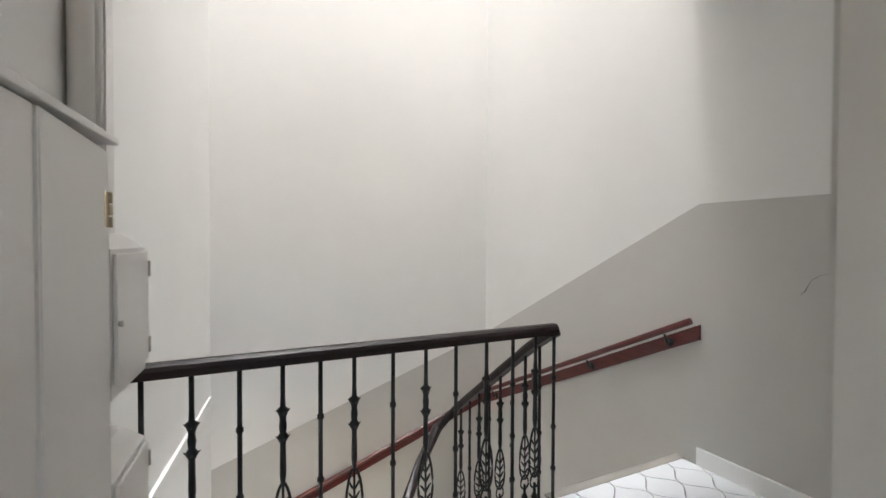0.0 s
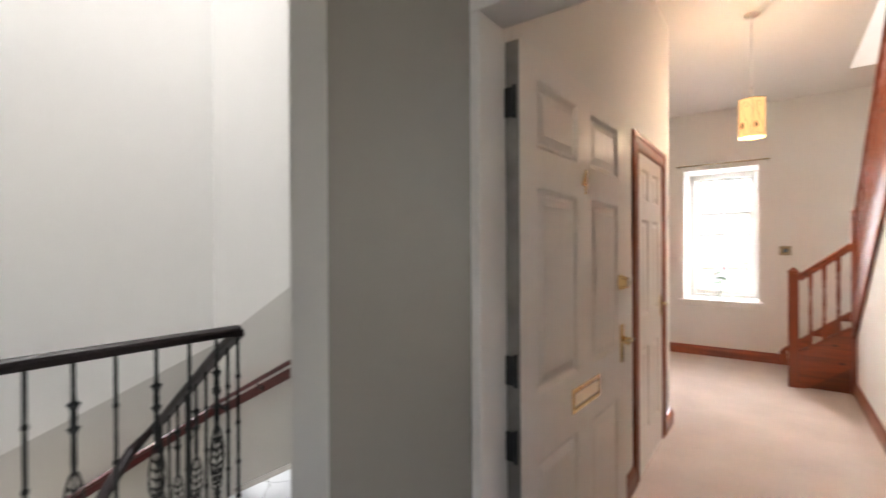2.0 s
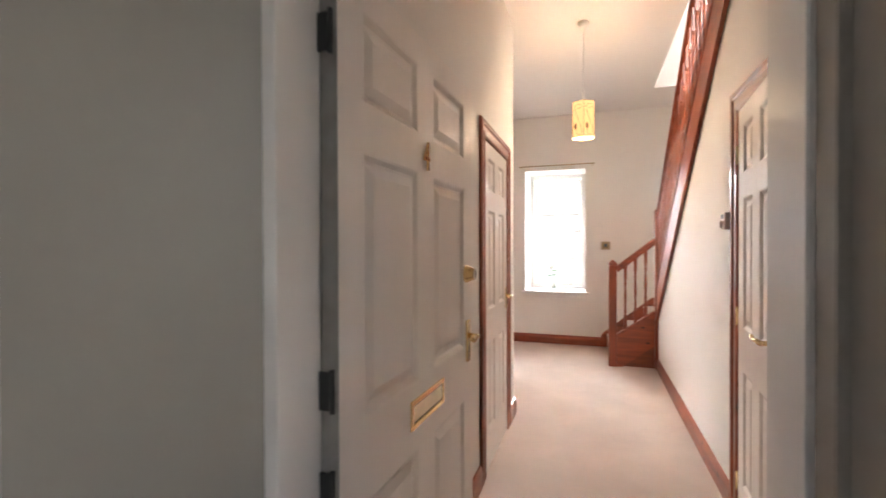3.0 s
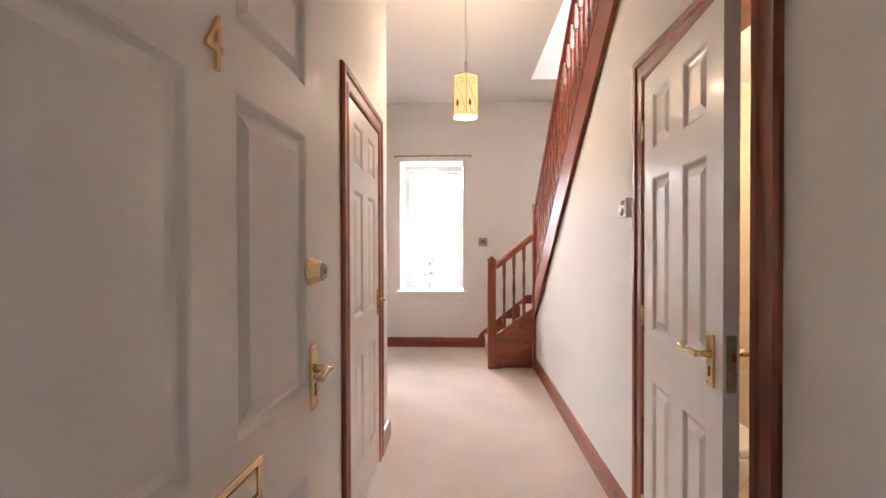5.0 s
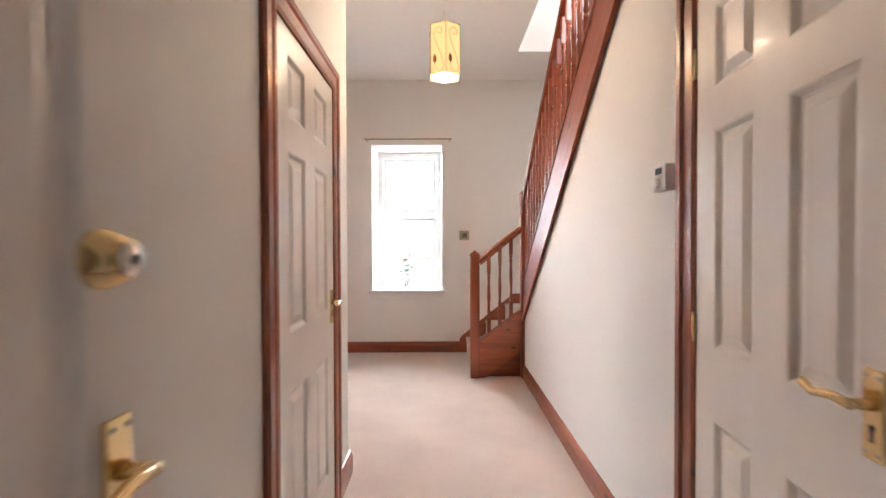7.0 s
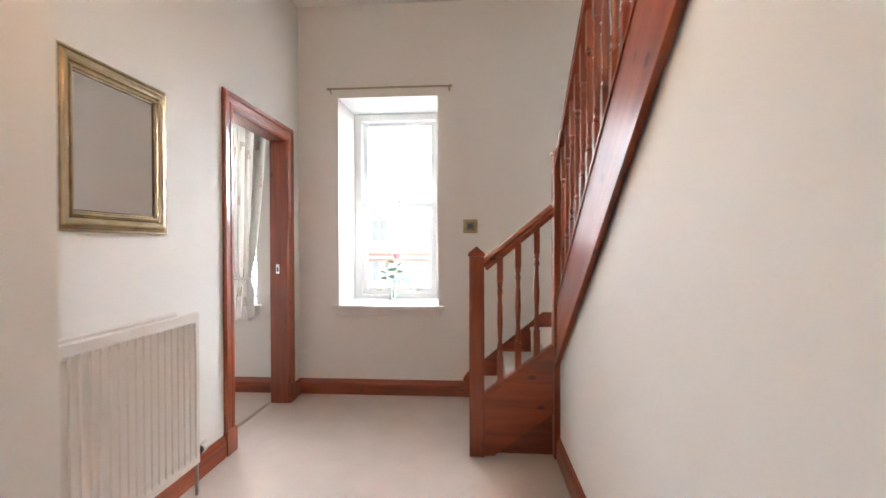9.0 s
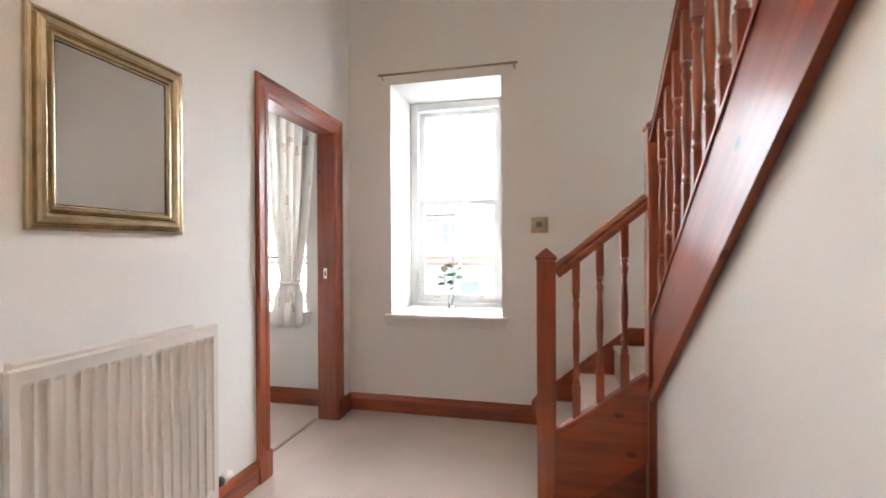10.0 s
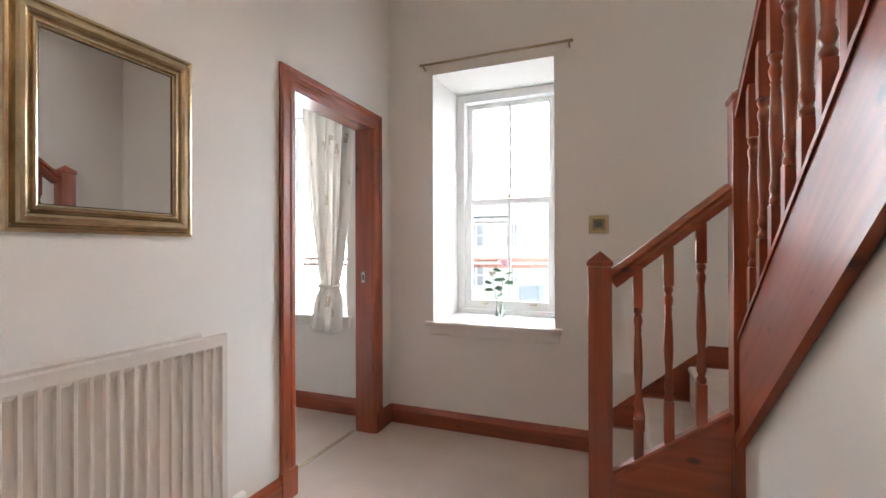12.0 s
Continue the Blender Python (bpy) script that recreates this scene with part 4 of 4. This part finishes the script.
def rose(name, at, tip, petal, label, seed):
    rnd = random.Random(seed)
    root = thing(name, at, label, "flower")
    tip = Vector(tip)
    b = bmesh.new()
    tube(b, [(0, 0, 0), tip * 0.5 + Vector((0.004, 0.004, 0)), tip], 0.0025, 6)
    part("stem", b, LEAF, root)
    for k in range(7):
        b = bmesh.new()
        h = tip * (0.5 + 0.065 * k)
        a = k * 2.2 + seed
        d = Vector((math.cos(a), math.sin(a), 0.25))
        s = (d.cross(Vector((0, 0, 1))).normalized() + Vector((0, 0, 0.7 if k % 2 else -0.8))).normalized()
        L = 0.058 + 0.026 * rnd.random()
        rows = [(0.0, 0.002), (0.25, 0.017), (0.5, 0.025), (0.8, 0.016), (1.0, 0.001)]
        ring = [[b.verts.new(h + d * (L * t + 0.012) + s * w * e + Vector((0, 0, -0.012 * t * t + 0.003 * abs(e)))) for e in (-1, 0, 1)] for t, w in rows]
        for p, q in zip(ring, ring[1:]):
            for i in range(2):
                b.faces.new((p[i], p[i + 1], q[i + 1], q[i]))
        bmesh.ops.solidify(b, geom=b.faces[:], thickness=0.0008)
        part("leaf", b, LEAF, root)
    b = bmesh.new()
    for k in range(14):
        a, lv = k * 2.4, k / 14
        r0 = 0.005 + 0.026 * lv
        d = Vector((math.cos(a), math.sin(a), 0))
        s = Vector((-d.y, d.x, 0))
        ring = []
        for t, w, out in ((0.0, 0.008, 0.3), (0.35, 0.02, 1.0), (0.7, 0.022, 1.15), (1.0, 0.014, 1.25 + 0.75 * lv)):
            hz = 0.054 * t * (1 - 0.25 * lv)
            ring.append([b.verts.new(tip + d * (r0 * out + (-0.003 if e else 0)) + s * w * e + Vector((0, 0, hz))) for e in (-1, 0, 1)])
        for p, q in zip(ring, ring[1:]):
            for i in range(2):
                b.faces.new((p[i], p[i + 1], q[i + 1], q[i]))
    bmesh.ops.solidify(b, geom=b.faces[:], thickness=0.0008)
    part("bloom", b, petal, root)


rose("rose", (7.05, 0.295, WB + 0.016), (0.01, -0.028, 0.345), PINK, "pink rose with green leaves in the glass vase", 1)
rose("rose", (7.055, 0.3, WB + 0.016), (-0.005, 0.05, 0.268), PALE, "cream rose with green leaves in the glass vase", 4)

# ---- bedroom curtain ----
cu = thing("curtain", (6.6, 1.44, 0.62), "cream curtain with small brown motifs, tied back", "curtain")


def gather(z):
    """Half width and middle of the hanging cloth at a height over its hem."""
    if z > 0.33:
        t = (z - 0.33) / 1.39
        return 0.07 + 0.165 * t ** 0.7, -0.015 - 0.005 * t
    t = (0.33 - z) / 0.33
    return 0.07 + 0.07 * t ** 0.6, -0.015 + 0.035 * t


b = bmesh.new()
NU, NV = 120, 48
grid = []
for j in range(NV + 1):
    z = 1.72 * j / NV
    hw2, c = gather(z)
    pinch = max(0.0, 1 - abs(z - 0.33) / 0.12)
    row = []
    for i in range(NU + 1):
        u = i / NU
        lean = u + 0.025 * math.sin(z * 2.3 + u * 5)
        fold = (0.034 - 0.016 * pinch) * math.sin(lean * 2 * math.pi * 5.5) + 0.012 * math.sin(lean * 2 * math.pi * 9.3 + 1.3) * (1 - pinch)
        hem = 0.012 * math.sin(u * 2 * math.pi * 5.5 + 0.8) * max(0.0, 1 - z / 0.2)
        row.append(b.verts.new((fold, c + hw2 * (2 * u - 1) + 0.01 * math.cos(lean * 2 * math.pi * 5.5), z + hem)))
    grid.append(row)
for g, h in zip(grid, grid[1:]):
    for i in range(NU):
        f = b.faces.new((g[i], g[i + 1], h[i + 1], h[i]))
        f.smooth = True
# woven motifs: some cells of the cloth in a second yarn
rnd = random.Random(5)
for mu, mv in [(0.05, 29), (0.93, 26), (0.4, 36), (0.1, 44), (0.3, 45), (0.66, 44), (0.9, 37), (0.45, 37), (0.55, 11), (0.3, 9), (0.12, 37), (0.3, 35), (0.62, 36), (0.85, 33), (0.2, 27), (0.5, 25), (0.72, 28), (0.35, 19), (0.6, 18), (0.15, 14), (0.8, 16), (0.45, 5), (0.25, 3), (0.7, 4)]:
    for dv in (0, 1):
        for du in range(5):
            if rnd.random() < 0.8:
                i, j = min(int(mu * NU) + du, NU - 1), mv + dv
                if j < NV:
                    b.faces.ensure_lookup_table()
                    b.faces[j * NU + i].material_index = 1
bmesh.ops.solidify(b, geom=b.faces[:], thickness=0.0025)
part("cloth", b, [CLOTH, MOTIF], cu)
b = bmesh.new()
tube(b, [(0.085 * math.cos(a) * 0.6, 0.084 * math.sin(a) - 0.015, 0.33 + 0.012 * math.cos(a * 1.0)) for a in [2 * math.pi * k / 24 for k in range(25)]], 0.011, 8)
tube(b, [(-0.045, -0.03, 0.33), (-0.05, -0.06, 0.28), (-0.045, -0.08, 0.2), (-0.04, -0.085, 0.13)], [0.007, 0.008, 0.009, 0.006], 8)
part("tie_back", b, CLOTH, cu, "twisted cream tie-back cord")
b = bmesh.new()
tube(b, [(0.0, -0.28, 1.735), (0.0, 0.9, 1.735)], 0.011, 10)
part("curtain_pole", b, SASH, cu)

# ---- bathroom ----
tw = thing("toilet", (3.2, -1.29, 0), "white porcelain toilet with closed seat", "toilet")
b = bmesh.new()
secs = [(0.0, 0.11, 0.16), (0.08, 0.1, 0.14), (0.2, 0.12, 0.17), (0.32, 0.17, 0.23), (0.39, 0.18, 0.245), (0.4, 0.17, 0.235)]
rings = [[b.verts.new((ry * math.sin(a) - 0.03, rx * math.cos(a), z)) for a in [2 * math.pi * k / 24 for k in range(24)]] for z, rx, ry in secs]
for p, q in zip(rings, rings[1:]):
    for k in range(24):
        b.faces.new((p[k], p[(k + 1) % 24], q[(k + 1) % 24], q[k])).smooth = True
b.faces.new(rings[-1])
bmesh.ops.recalc_face_normals(b, faces=b.faces)
part("bowl", b, PORCELAIN, tw)
b = bmesh.new()
rings = [[b.verts.new((0.245 * s * math.sin(a) - 0.03, 0.185 * s * math.cos(a), z)) for a in [2 * math.pi * k / 24 for k in range(24)]] for z, s in ((0.405, 1.0), (0.43, 1.02), (0.442, 0.96))]
for p, q in zip(rings, rings[1:]):
    for k in range(24):
        b.faces.new((p[k], p[(k + 1) % 24], q[(k + 1) % 24], q[k])).smooth = True
b.faces.new(rings[-1])
b.faces.new(rings[0])
bmesh.ops.recalc_face_normals(b, faces=b.faces)
part("seat", b, PORCELAIN, tw)
part("cistern", bm_box(0.17, 0.335, -0.19, 0.19, 0.4, 0.78, bev=0.015), PORCELAIN, tw)
part("cistern_lid", bm_box(0.16, 0.34, -0.2, 0.2, 0.781, 0.81, bev=0.008), PORCELAIN, tw)
pf = thing("picture", (3.55, -1.9, 1.51), "framed print in a pale wooden frame", "picture")
b = bmesh.new()
for a in [(-0.14, 0.14, 0.16, 0.19), (-0.14, 0.14, -0.19, -0.16), (-0.14, -0.115, -0.16, 0.16), (0.115, 0.14, -0.16, 0.16)]:
    box(b, -0.018, 0.0, a[0], a[1], a[2], a[3], bev=0.002)
part("frame", b, mat("pale_wood", (0.55, 0.42, 0.28), 0.5, vary=0.15, scale=12), pf)
part("mount", bm_box(-0.01, -0.002, -0.115, 0.115, -0.16, 0.16), PALE, pf)
part("print", bm_box(-0.0112, -0.0101, -0.06, 0.06, -0.1, 0.09), mat("print_ink", (0.35, 0.5, 0.42), 0.6, vary=0.5, scale=12), pf)

# ---- outside the windows ----
bm = bm_box(7.5, 120, -80, 80, -7.2, -7.0)
solid("ground", bm, ASPHALT, "grey street far below the window", "ground")
bm = bm_box(46, 46.3, -34, 44, -8, 44)
solid("backdrop", bm, glow("overcast_sky", (1.0, 0.985, 0.965), 48.0), "bright overcast sky", "sky")
TOW = thing("house", (34.0, 3.0, -5.0), "pale sandstone house across the street with slate roof", "house")
b = bmesh.new()
box(b, 0.4, 6.0, -9, 8, -2.2, 8.6)
part("wall", b, STONE, TOW)
b = bmesh.new()
prism(b, [(0.1, 8.6), (3.2, 10.9), (6.3, 8.6)], -9.2, 8.2, "y")
part("roof", b, SLATE, TOW)
for j, z in enumerate((0.8, 3.6, 6.4)):
    for i in range(6):
        y = -7.5 + 2.7 * i
        wn = part("window", bm_box(0.3, 0.42, y - 0.6, y + 0.6, z, z + 1.7, bev=0.02), SASH, TOW)
        for dy in (-0.28, 0.28):
            for dz in (0.12, 0.9):
                part("pane", bm_box(0.27, 0.299, y + dy - 0.22, y + dy + 0.22, z + dz, z + dz + 0.68), FARGLASS, wn)
part("string_course", bm_box(0.2, 0.4, -9, 8, 8.2, 8.45, bev=0.02), STONE, TOW)
BAY = thing("balcony", (12.0, 0.5, -7.0), "timber balcony with glazed doors across the yard", "balcony")
part("deck", bm_box(0.0, 4.0, -6.0, 5.5, 6.5, 6.75, bev=0.02), STONE, BAY)
for z in (7.87, 7.985):
    part("rail", bm_box(-0.05, 0.05, -6.0, 5.5, z, z + 0.07, bev=0.01), TIMBER, BAY)
for i in range(11):
    part("post", bm_box(-0.03, 0.03, -6.0 + 1.15 * i, -5.93 + 1.15 * i, 6.75, 7.87), SASH, BAY)
part("back_wall", bm_box(3.0, 3.3, -6.0, 1.4, 6.76, 9.15), STONE, BAY)
for i in range(5):
    y = -4.5 + 1.15 * i
    dr = part("door", bm_box(2.93, 2.999, y, y + 1.0, 6.9, 8.9, bev=0.01), SASH, BAY)
    part("pane", bm_box(2.9, 2.929, y + 0.12, y + 0.88, 7.1, 8.75), FARGLASS, dr)
bin_ = thing("planter", (13.0, 1.17, -0.25), "blue planter box on the balcony", "planter")
part("tub", bm_box(-0.3, 0.3, -0.2, 0.2, 0.0, 0.77, bev=0.03), BLUEPAINT, bin_)

# ---- landing: cupboards, pipes, balustrade ----
mc = thing("meter_cupboard", (-0.392, 0.932, 0), "tall white painted meter cupboard on the landing", "cupboard", rz=-5.5)
part("body", bm_box(-0.154, -0.012, -0.5, 0.495, -0.01, 1.584, bev=0.004), GLOSS, mc)
part("frame_panel", bm_box(-0.0115, 0.004, -0.5, 0.203, 0.0, 1.594, bev=0.003), GLOSS, mc)
b = bmesh.new()
prism(b, [(0.207, 0.05), (0.49, 0.05), (0.49, 1.578), (0.207, 1.593)], -0.0115, 0.009, "x")
bmesh.ops.bevel(b, geom=b.edges[:], offset=0.0025, segments=2, affect="EDGES")
cd = part("door", b, GLOSS, mc)
b = bmesh.new()
box(b, 0.004, 0.0105, 0.466, 0.486, 1.425, 1.497, bev=0.001)
box(b, -0.008, 0.0, 0.4905, 0.4985, 1.425, 1.497, bev=0.001)
for k in range(3):
    lathe(b, [(0.005, 1.425 + 0.0245 * k), (0.005, 1.447 + 0.0245 * k)], (0.0105, 0.4905, 0), 10)
part("hinge", b, ANTIQUE, cd, "dull brass butt hinge")
part("top_board", bm_box(-0.154, 0.017, -0.52, 0.53, 1.598, 1.613, bev=0.003), GLOSS, mc)
for nm, y0, y1, z0, z1, lab in (("meter_box", 0.0, 0.262, 1.056, 1.415, "small white meter box fixed above a lower box"), ("meter_box", 0.0, 0.25, 0.0, 0.92, "low white meter box with a sloping lid")):
    mb = thing(nm, (-0.34, 1.445, z0), lab, "meter box", "meter boxes", rz=-5.5)
    b = bmesh.new()
    prism(b, [(-0.155, 0), (-0.01, 0.0), (0.0, 0.006), (0.0, z1 - z0 - 0.035), (-0.05, z1 - z0), (-0.155, z1 - z0)], y0, y1, "y")
    part("case", b, GLOSS, mb)
    bd = part("door", bm_box(0.001, 0.01, y0 + 0.012, y1 - 0.008, 0.035, z1 - z0 - 0.045, bev=0.002), GLOSS, mb)
    b = bmesh.new()
    tube(b, [(0.01, y0 + 0.016, (z1 - z0) * 0.46), (0.018, y0 + 0.016, (z1 - z0) * 0.46)], [0.006, 0.007], 10)
    part("knob", b, STEEL, bd)
    for zz in (0.07, z1 - z0 - 0.09):
        b = bmesh.new()
        lathe(b, [(0.004, zz - 0.02), (0.004, zz + 0.02)], (0.011, y1 - 0.006, 0), 8)
        part("hinge", b, STEEL, bd)
pp = thing("pipe", (-0.465, 1.80, 1.615), "cream painted vertical service pipe on the landing wall", "pipe", "service pipes")
b = bmesh.new()
tube(b, [(0, 0, 0), (0, 0, 1.48)], 0.03, 14)
part("tube", b, GLOSS, pp)
b = bmesh.new()
lathe(b, [(0.036, 0.9), (0.036, 0.93)], (0, 0, 0), 14)
part("clip", b, GLOSS, pp)
copy_thing(pp, pose(-0.46, 1.872, 1.615))
bm = bm_box(-0.5, -0.432, 1.912, 2.01, 1.4, 3.1, bev=0.004)
solid("trim_pipe_casing", bm, GLOSS, "cream boxed-in pipe casing", "trim")


def oval(b, zc, rx, rz, r=0.006):
    tube(b, [(rx * math.sin(a) * (1 - 0.25 * math.cos(a)), 0, zc + rz * math.cos(a)) for a in [2 * math.pi * k / 20 for k in range(21)]], r, 6)


def baluster_meshes():
    out = []
    for fancy in (False, True):
        b = bmesh.new()
        rows = [(0.016, 0), (0.016, 0.012), (0.009, 0.02)]
        if not fancy:
            for zc in (0.2, 0.42, 0.68):
                rows += [(0.009, zc - 0.012), (0.014, zc - 0.008), (0.014, zc + 0.008), (0.009, zc + 0.012)]
            lathe(b, rows + [(0.009, 0.92)], seg=8)
        else:
            rows += [(0.012, 0.06), (0.02, 0.075), (0.008, 0.1), (0.007, 0.15)]
            lathe(b, rows, seg=8)
            oval(b, 0.31, 0.035, 0.13)
            tube(b, [(0, 0, 0.18), (0, 0, 0.46)], 0.005, 6)
            for k in range(4):
                for s in (-1, 1):
                    z = 0.21 + 0.045 * k
                    tube(b, [(0, 0, z), (s * 0.016, 0, z + 0.022), (s * (0.031 - 0.004 * k), 0, z + 0.034)], [0.006, 0.005, 0.003], 6)
            oval(b, 0.165, 0.026, 0.04, 0.005)
            lathe(b, [(0.009, 0.435), (0.013, 0.48), (0.011, 0.6), (0.02, 0.617), (0.022, 0.627), (0.012, 0.64), (0.015, 0.668), (0.012, 0.692), (0.013, 0.702), (0.022, 0.727), (0.024, 0.733), (0.011, 0.742), (0.009, 0.785), (0.009, 0.92)], seg=10)
            for z in (0.627, 0.73):
                for a in range(4):
                    d = Vector((math.cos(a * math.pi / 2), math.sin(a * math.pi / 2), 0))
                    tube(b, [d * 0.012 + Vector((0, 0, z - 0.012)), d * 0.028 + Vector((0, 0, z + 0.004))], [0.006, 0.001], 5)
        out.append(mesh_of("baluster", b, IRON))
    return out


PLAIN, FANCY = baluster_meshes()
bal = thing("balustrade", (0.5, 2.155, 0), "black cast-iron stair balustrade with leaf ornament and dark wooden handrail", "balustrade")
IRAIL = [(-0.03, -0.012), (0.03, -0.012), (0.034, 0.0), (0.036, 0.018), (0.03, 0.032), (0.015, 0.042), (-0.015, 0.042), (-0.03, 0.032), (-0.036, 0.018), (-0.034, 0.0)]


def rail_run(pts):
    """One bent rail through the points, mitred at each bend."""
    b = bmesh.new()
    pts = [Vector(p) for p in pts]
    rings = []
    for i, p in enumerate(pts):
        d = (pts[min(i + 1, len(pts) - 1)] - pts[max(i - 1, 0)]).normalized()
        side = d.cross(Vector((0, 0, 1))).normalized()
        u = side.cross(d)
        rings.append([b.verts.new(p + side * a + u * h) for a, h in IRAIL])
    n = len(IRAIL)
    fs = [b.faces.new((r[k], r[(k + 1) % n], q[(k + 1) % n], q[k])) for r, q in zip(rings, rings[1:]) for k in range(n)]
    fs += [b.faces.new(rings[0]), b.faces.new(rings[-1])]
    bmesh.ops.recalc_face_normals(b, faces=fs)
    return b


part("handrail", rail_run([(-0.98, 0, 0.925), (0.935, 0, 0.925)]), RAILWOOD, bal, "polished dark wooden handrail")
for i, x in enumerate((-0.39, -0.236, -0.077, 0.078, 0.224, 0.364, 0.537, 0.694, 0.848, 1.016, 1.17, 1.31, 1.43)):
    o = new("baluster", FANCY if i % 2 else PLAIN)
    o.parent, o.location = bal, (x - 0.5, 0, 0.0)
slope = [(0.93, -0.01, 0.915), (0.94, 0.2, 0.79), (0.94, 0.95, 0.24), (0.92, 1.09, 0.12), (0.8, 1.14, 0.0), (0.6, 1.0, -0.16), (0.42, 0.82, -0.3), (0.4, 0.45, -0.58), (0.4, 0.05, -0.85)]
part("handrail", rail_run(slope), RAILWOOD, bal)
for i in range(8):
    y = 0.13 + 0.13 * i
    zt = 0.79 - 0.733 * (y - 0.2) if y > 0.2 else 0.83
    o = new("baluster", FANCY if i % 2 else PLAIN)
    o.parent, o.location = bal, (0.94, y, zt - 0.915)
wr = thing("wall_handrail", (2.55, 2.1, 0.83), "dark red wooden handrail on the stair wall", "handrail")
b = bmesh.new()
SP = -0.485
prism(b, [(0.0, -0.045), (0.0, 0.05), (2.54, 0.05 + SP * 2.54), (2.54, -0.045 + SP * 2.54)], -0.022, -0.002, "x")
part("backing_board", b, REDWOOD, wr)
b = bmesh.new()
sweep(b, [(0.02 * math.cos(a), 0.022 * math.sin(a)) for a in [2 * math.pi * k / 10 for k in range(10)]], (-0.075, 0.02, 0.075), (-0.075, 2.48, 0.075 + SP * 2.46))
part("rail", b, REDWOOD, wr)
for k in range(4):
    y = 0.2 + 0.7 * k
    b = bmesh.new()
    tube(b, [(-0.02, y, SP * y), (-0.06, y, SP * y + 0.005), (-0.075, y, SP * y + 0.055)], 0.008, 8)
    lathe(b, [(0.03, -0.004), (0.03, 0.004)], (0, 0, 0), 12)
    bmesh.ops.transform(b, matrix=Matrix.Translation((-0.024, y, SP * y)) @ pose(0, 0, 0, 0, 90, 0), verts=b.verts[-24:])
    part("bracket", b, IRON, wr)
wf = thing("wall_handrail", (2.5, 4.66, -0.37), "dark red wooden handrail on the far stair wall", "handrail")
b = bmesh.new()
SF = 0.345
prism(b, [(0.03, -0.045), (0.03, 0.05), (-2.7, 0.05 - SF * 2.73), (-2.7, -0.045 - SF * 2.73)], -0.022, -0.002, "y")
part("backing_board", b, REDWOOD, wf)
b = bmesh.new()
sweep(b, [(0.02 * math.cos(a), 0.022 * math.sin(a)) for a in [2 * math.pi * k / 10 for k in range(10)]], (-0.03, -0.075, 0.06), (-2.6, -0.075, 0.06 - SF * 2.57))
part("rail", b, REDWOOD, wf)

ck = thing("wall_crack", (2.549, 1.41, 1.225), "fine dark crack in the painted plaster", "crack")
b = bmesh.new()
tube(b, [(0, 0.0, 0.03), (0, 0.02, 0.03), (0, 0.028, 0.026), (0, 0.05, 0.012), (0, 0.075, 0.008), (0, 0.085, -0.004), (0, 0.11, -0.018), (0, 0.13, -0.06), (0, 0.136, -0.078), (0, 0.16, -0.1)], [0.0004, 0.0018, 0.0008, 0.0006, 0.0009, 0.0012, 0.0007, 0.001, 0.0024, 0.0003], 5)
part("fissure", b, BLACK, ck)

# ---- landing tiles ----
TW, TH = 0.125, 0.155
half = [(TW * 0.5 * (1 + math.cos(math.pi * k / 7)), TH * k / 7) for k in range(8)]
outline = [(x, y) for x, y in half] + [(-x, y) for x, y in half[-2::-1]]
outline = outline + [(-x, -y) for x, y in half[1:]] + [(x, -y) for x, y in half[-2:0:-1]]
outline = [(x * 0.965, y * 0.965) for x, y in outline]


def clipped(pts, x0, x1, y0, y1):
    """The part of an outline that lies inside a rectangle."""
    for ax, lim, sg in ((0, x0, 1), (0, x1, -1), (1, y0, 1), (1, y1, -1)):
        res = []
        for p, q in zip(pts, pts[1:] + pts[:1]):
            a, c = (p[ax] - lim) * sg, (q[ax] - lim) * sg
            if a >= 0:
                res.append(p)
            if (a < 0) != (c < 0):
                k = a / (a - c)
                res.append((p[0] + (q[0] - p[0]) * k, p[1] + (q[1] - p[1]) * k))
        pts = res
        if len(pts) < 3:
            return []
    return pts


def tile_mesh(pts):
    bb = bmesh.new()
    prism(bb, pts, 0.0, 0.009)
    return mesh_of("tile", bb, TILE)


whole = tile_mesh(outline)
for x0, x1, y0, y1 in ((-0.34, 2.53, 0.75, 2.2), (-0.34, 0.745, -0.35, 0.75), (0.75, 2.53, 0.68, 0.75)):
    for j in range(-8, 22):
        for i in range(-6, 16):
            x, y = (i + 0.5 * (j % 2)) * 2 * TW, j * TH
            pts = clipped([(x + px, y + py) for px, py in outline], x0, x1, y0, y1)
            if not pts:
                continue
            full = all(x0 <= x + px <= x1 and y0 <= y + py <= y1 for px, py in outline)
            o = new("tile", whole if full else tile_mesh([(px - x, py - y) for px, py in pts]))
            o.parent, o.location = landing, (x, y, -0.0118)
# bathroom wall tiles
b = bm_box(-0.004, 0.0, -0.098, 0.098, 0.002, 0.298, bev=0.001)
bt = mesh_of("tile", b, CREAMTILE)
bw = bpy.data.objects["wall_bathroom"]
for j in range(5):
    for i in range(4):
        o = new("tile", bt)
        o.parent, o.location = bw, (3.549, -1.13 - 0.2 * i, 0.0 + 0.3 * j)
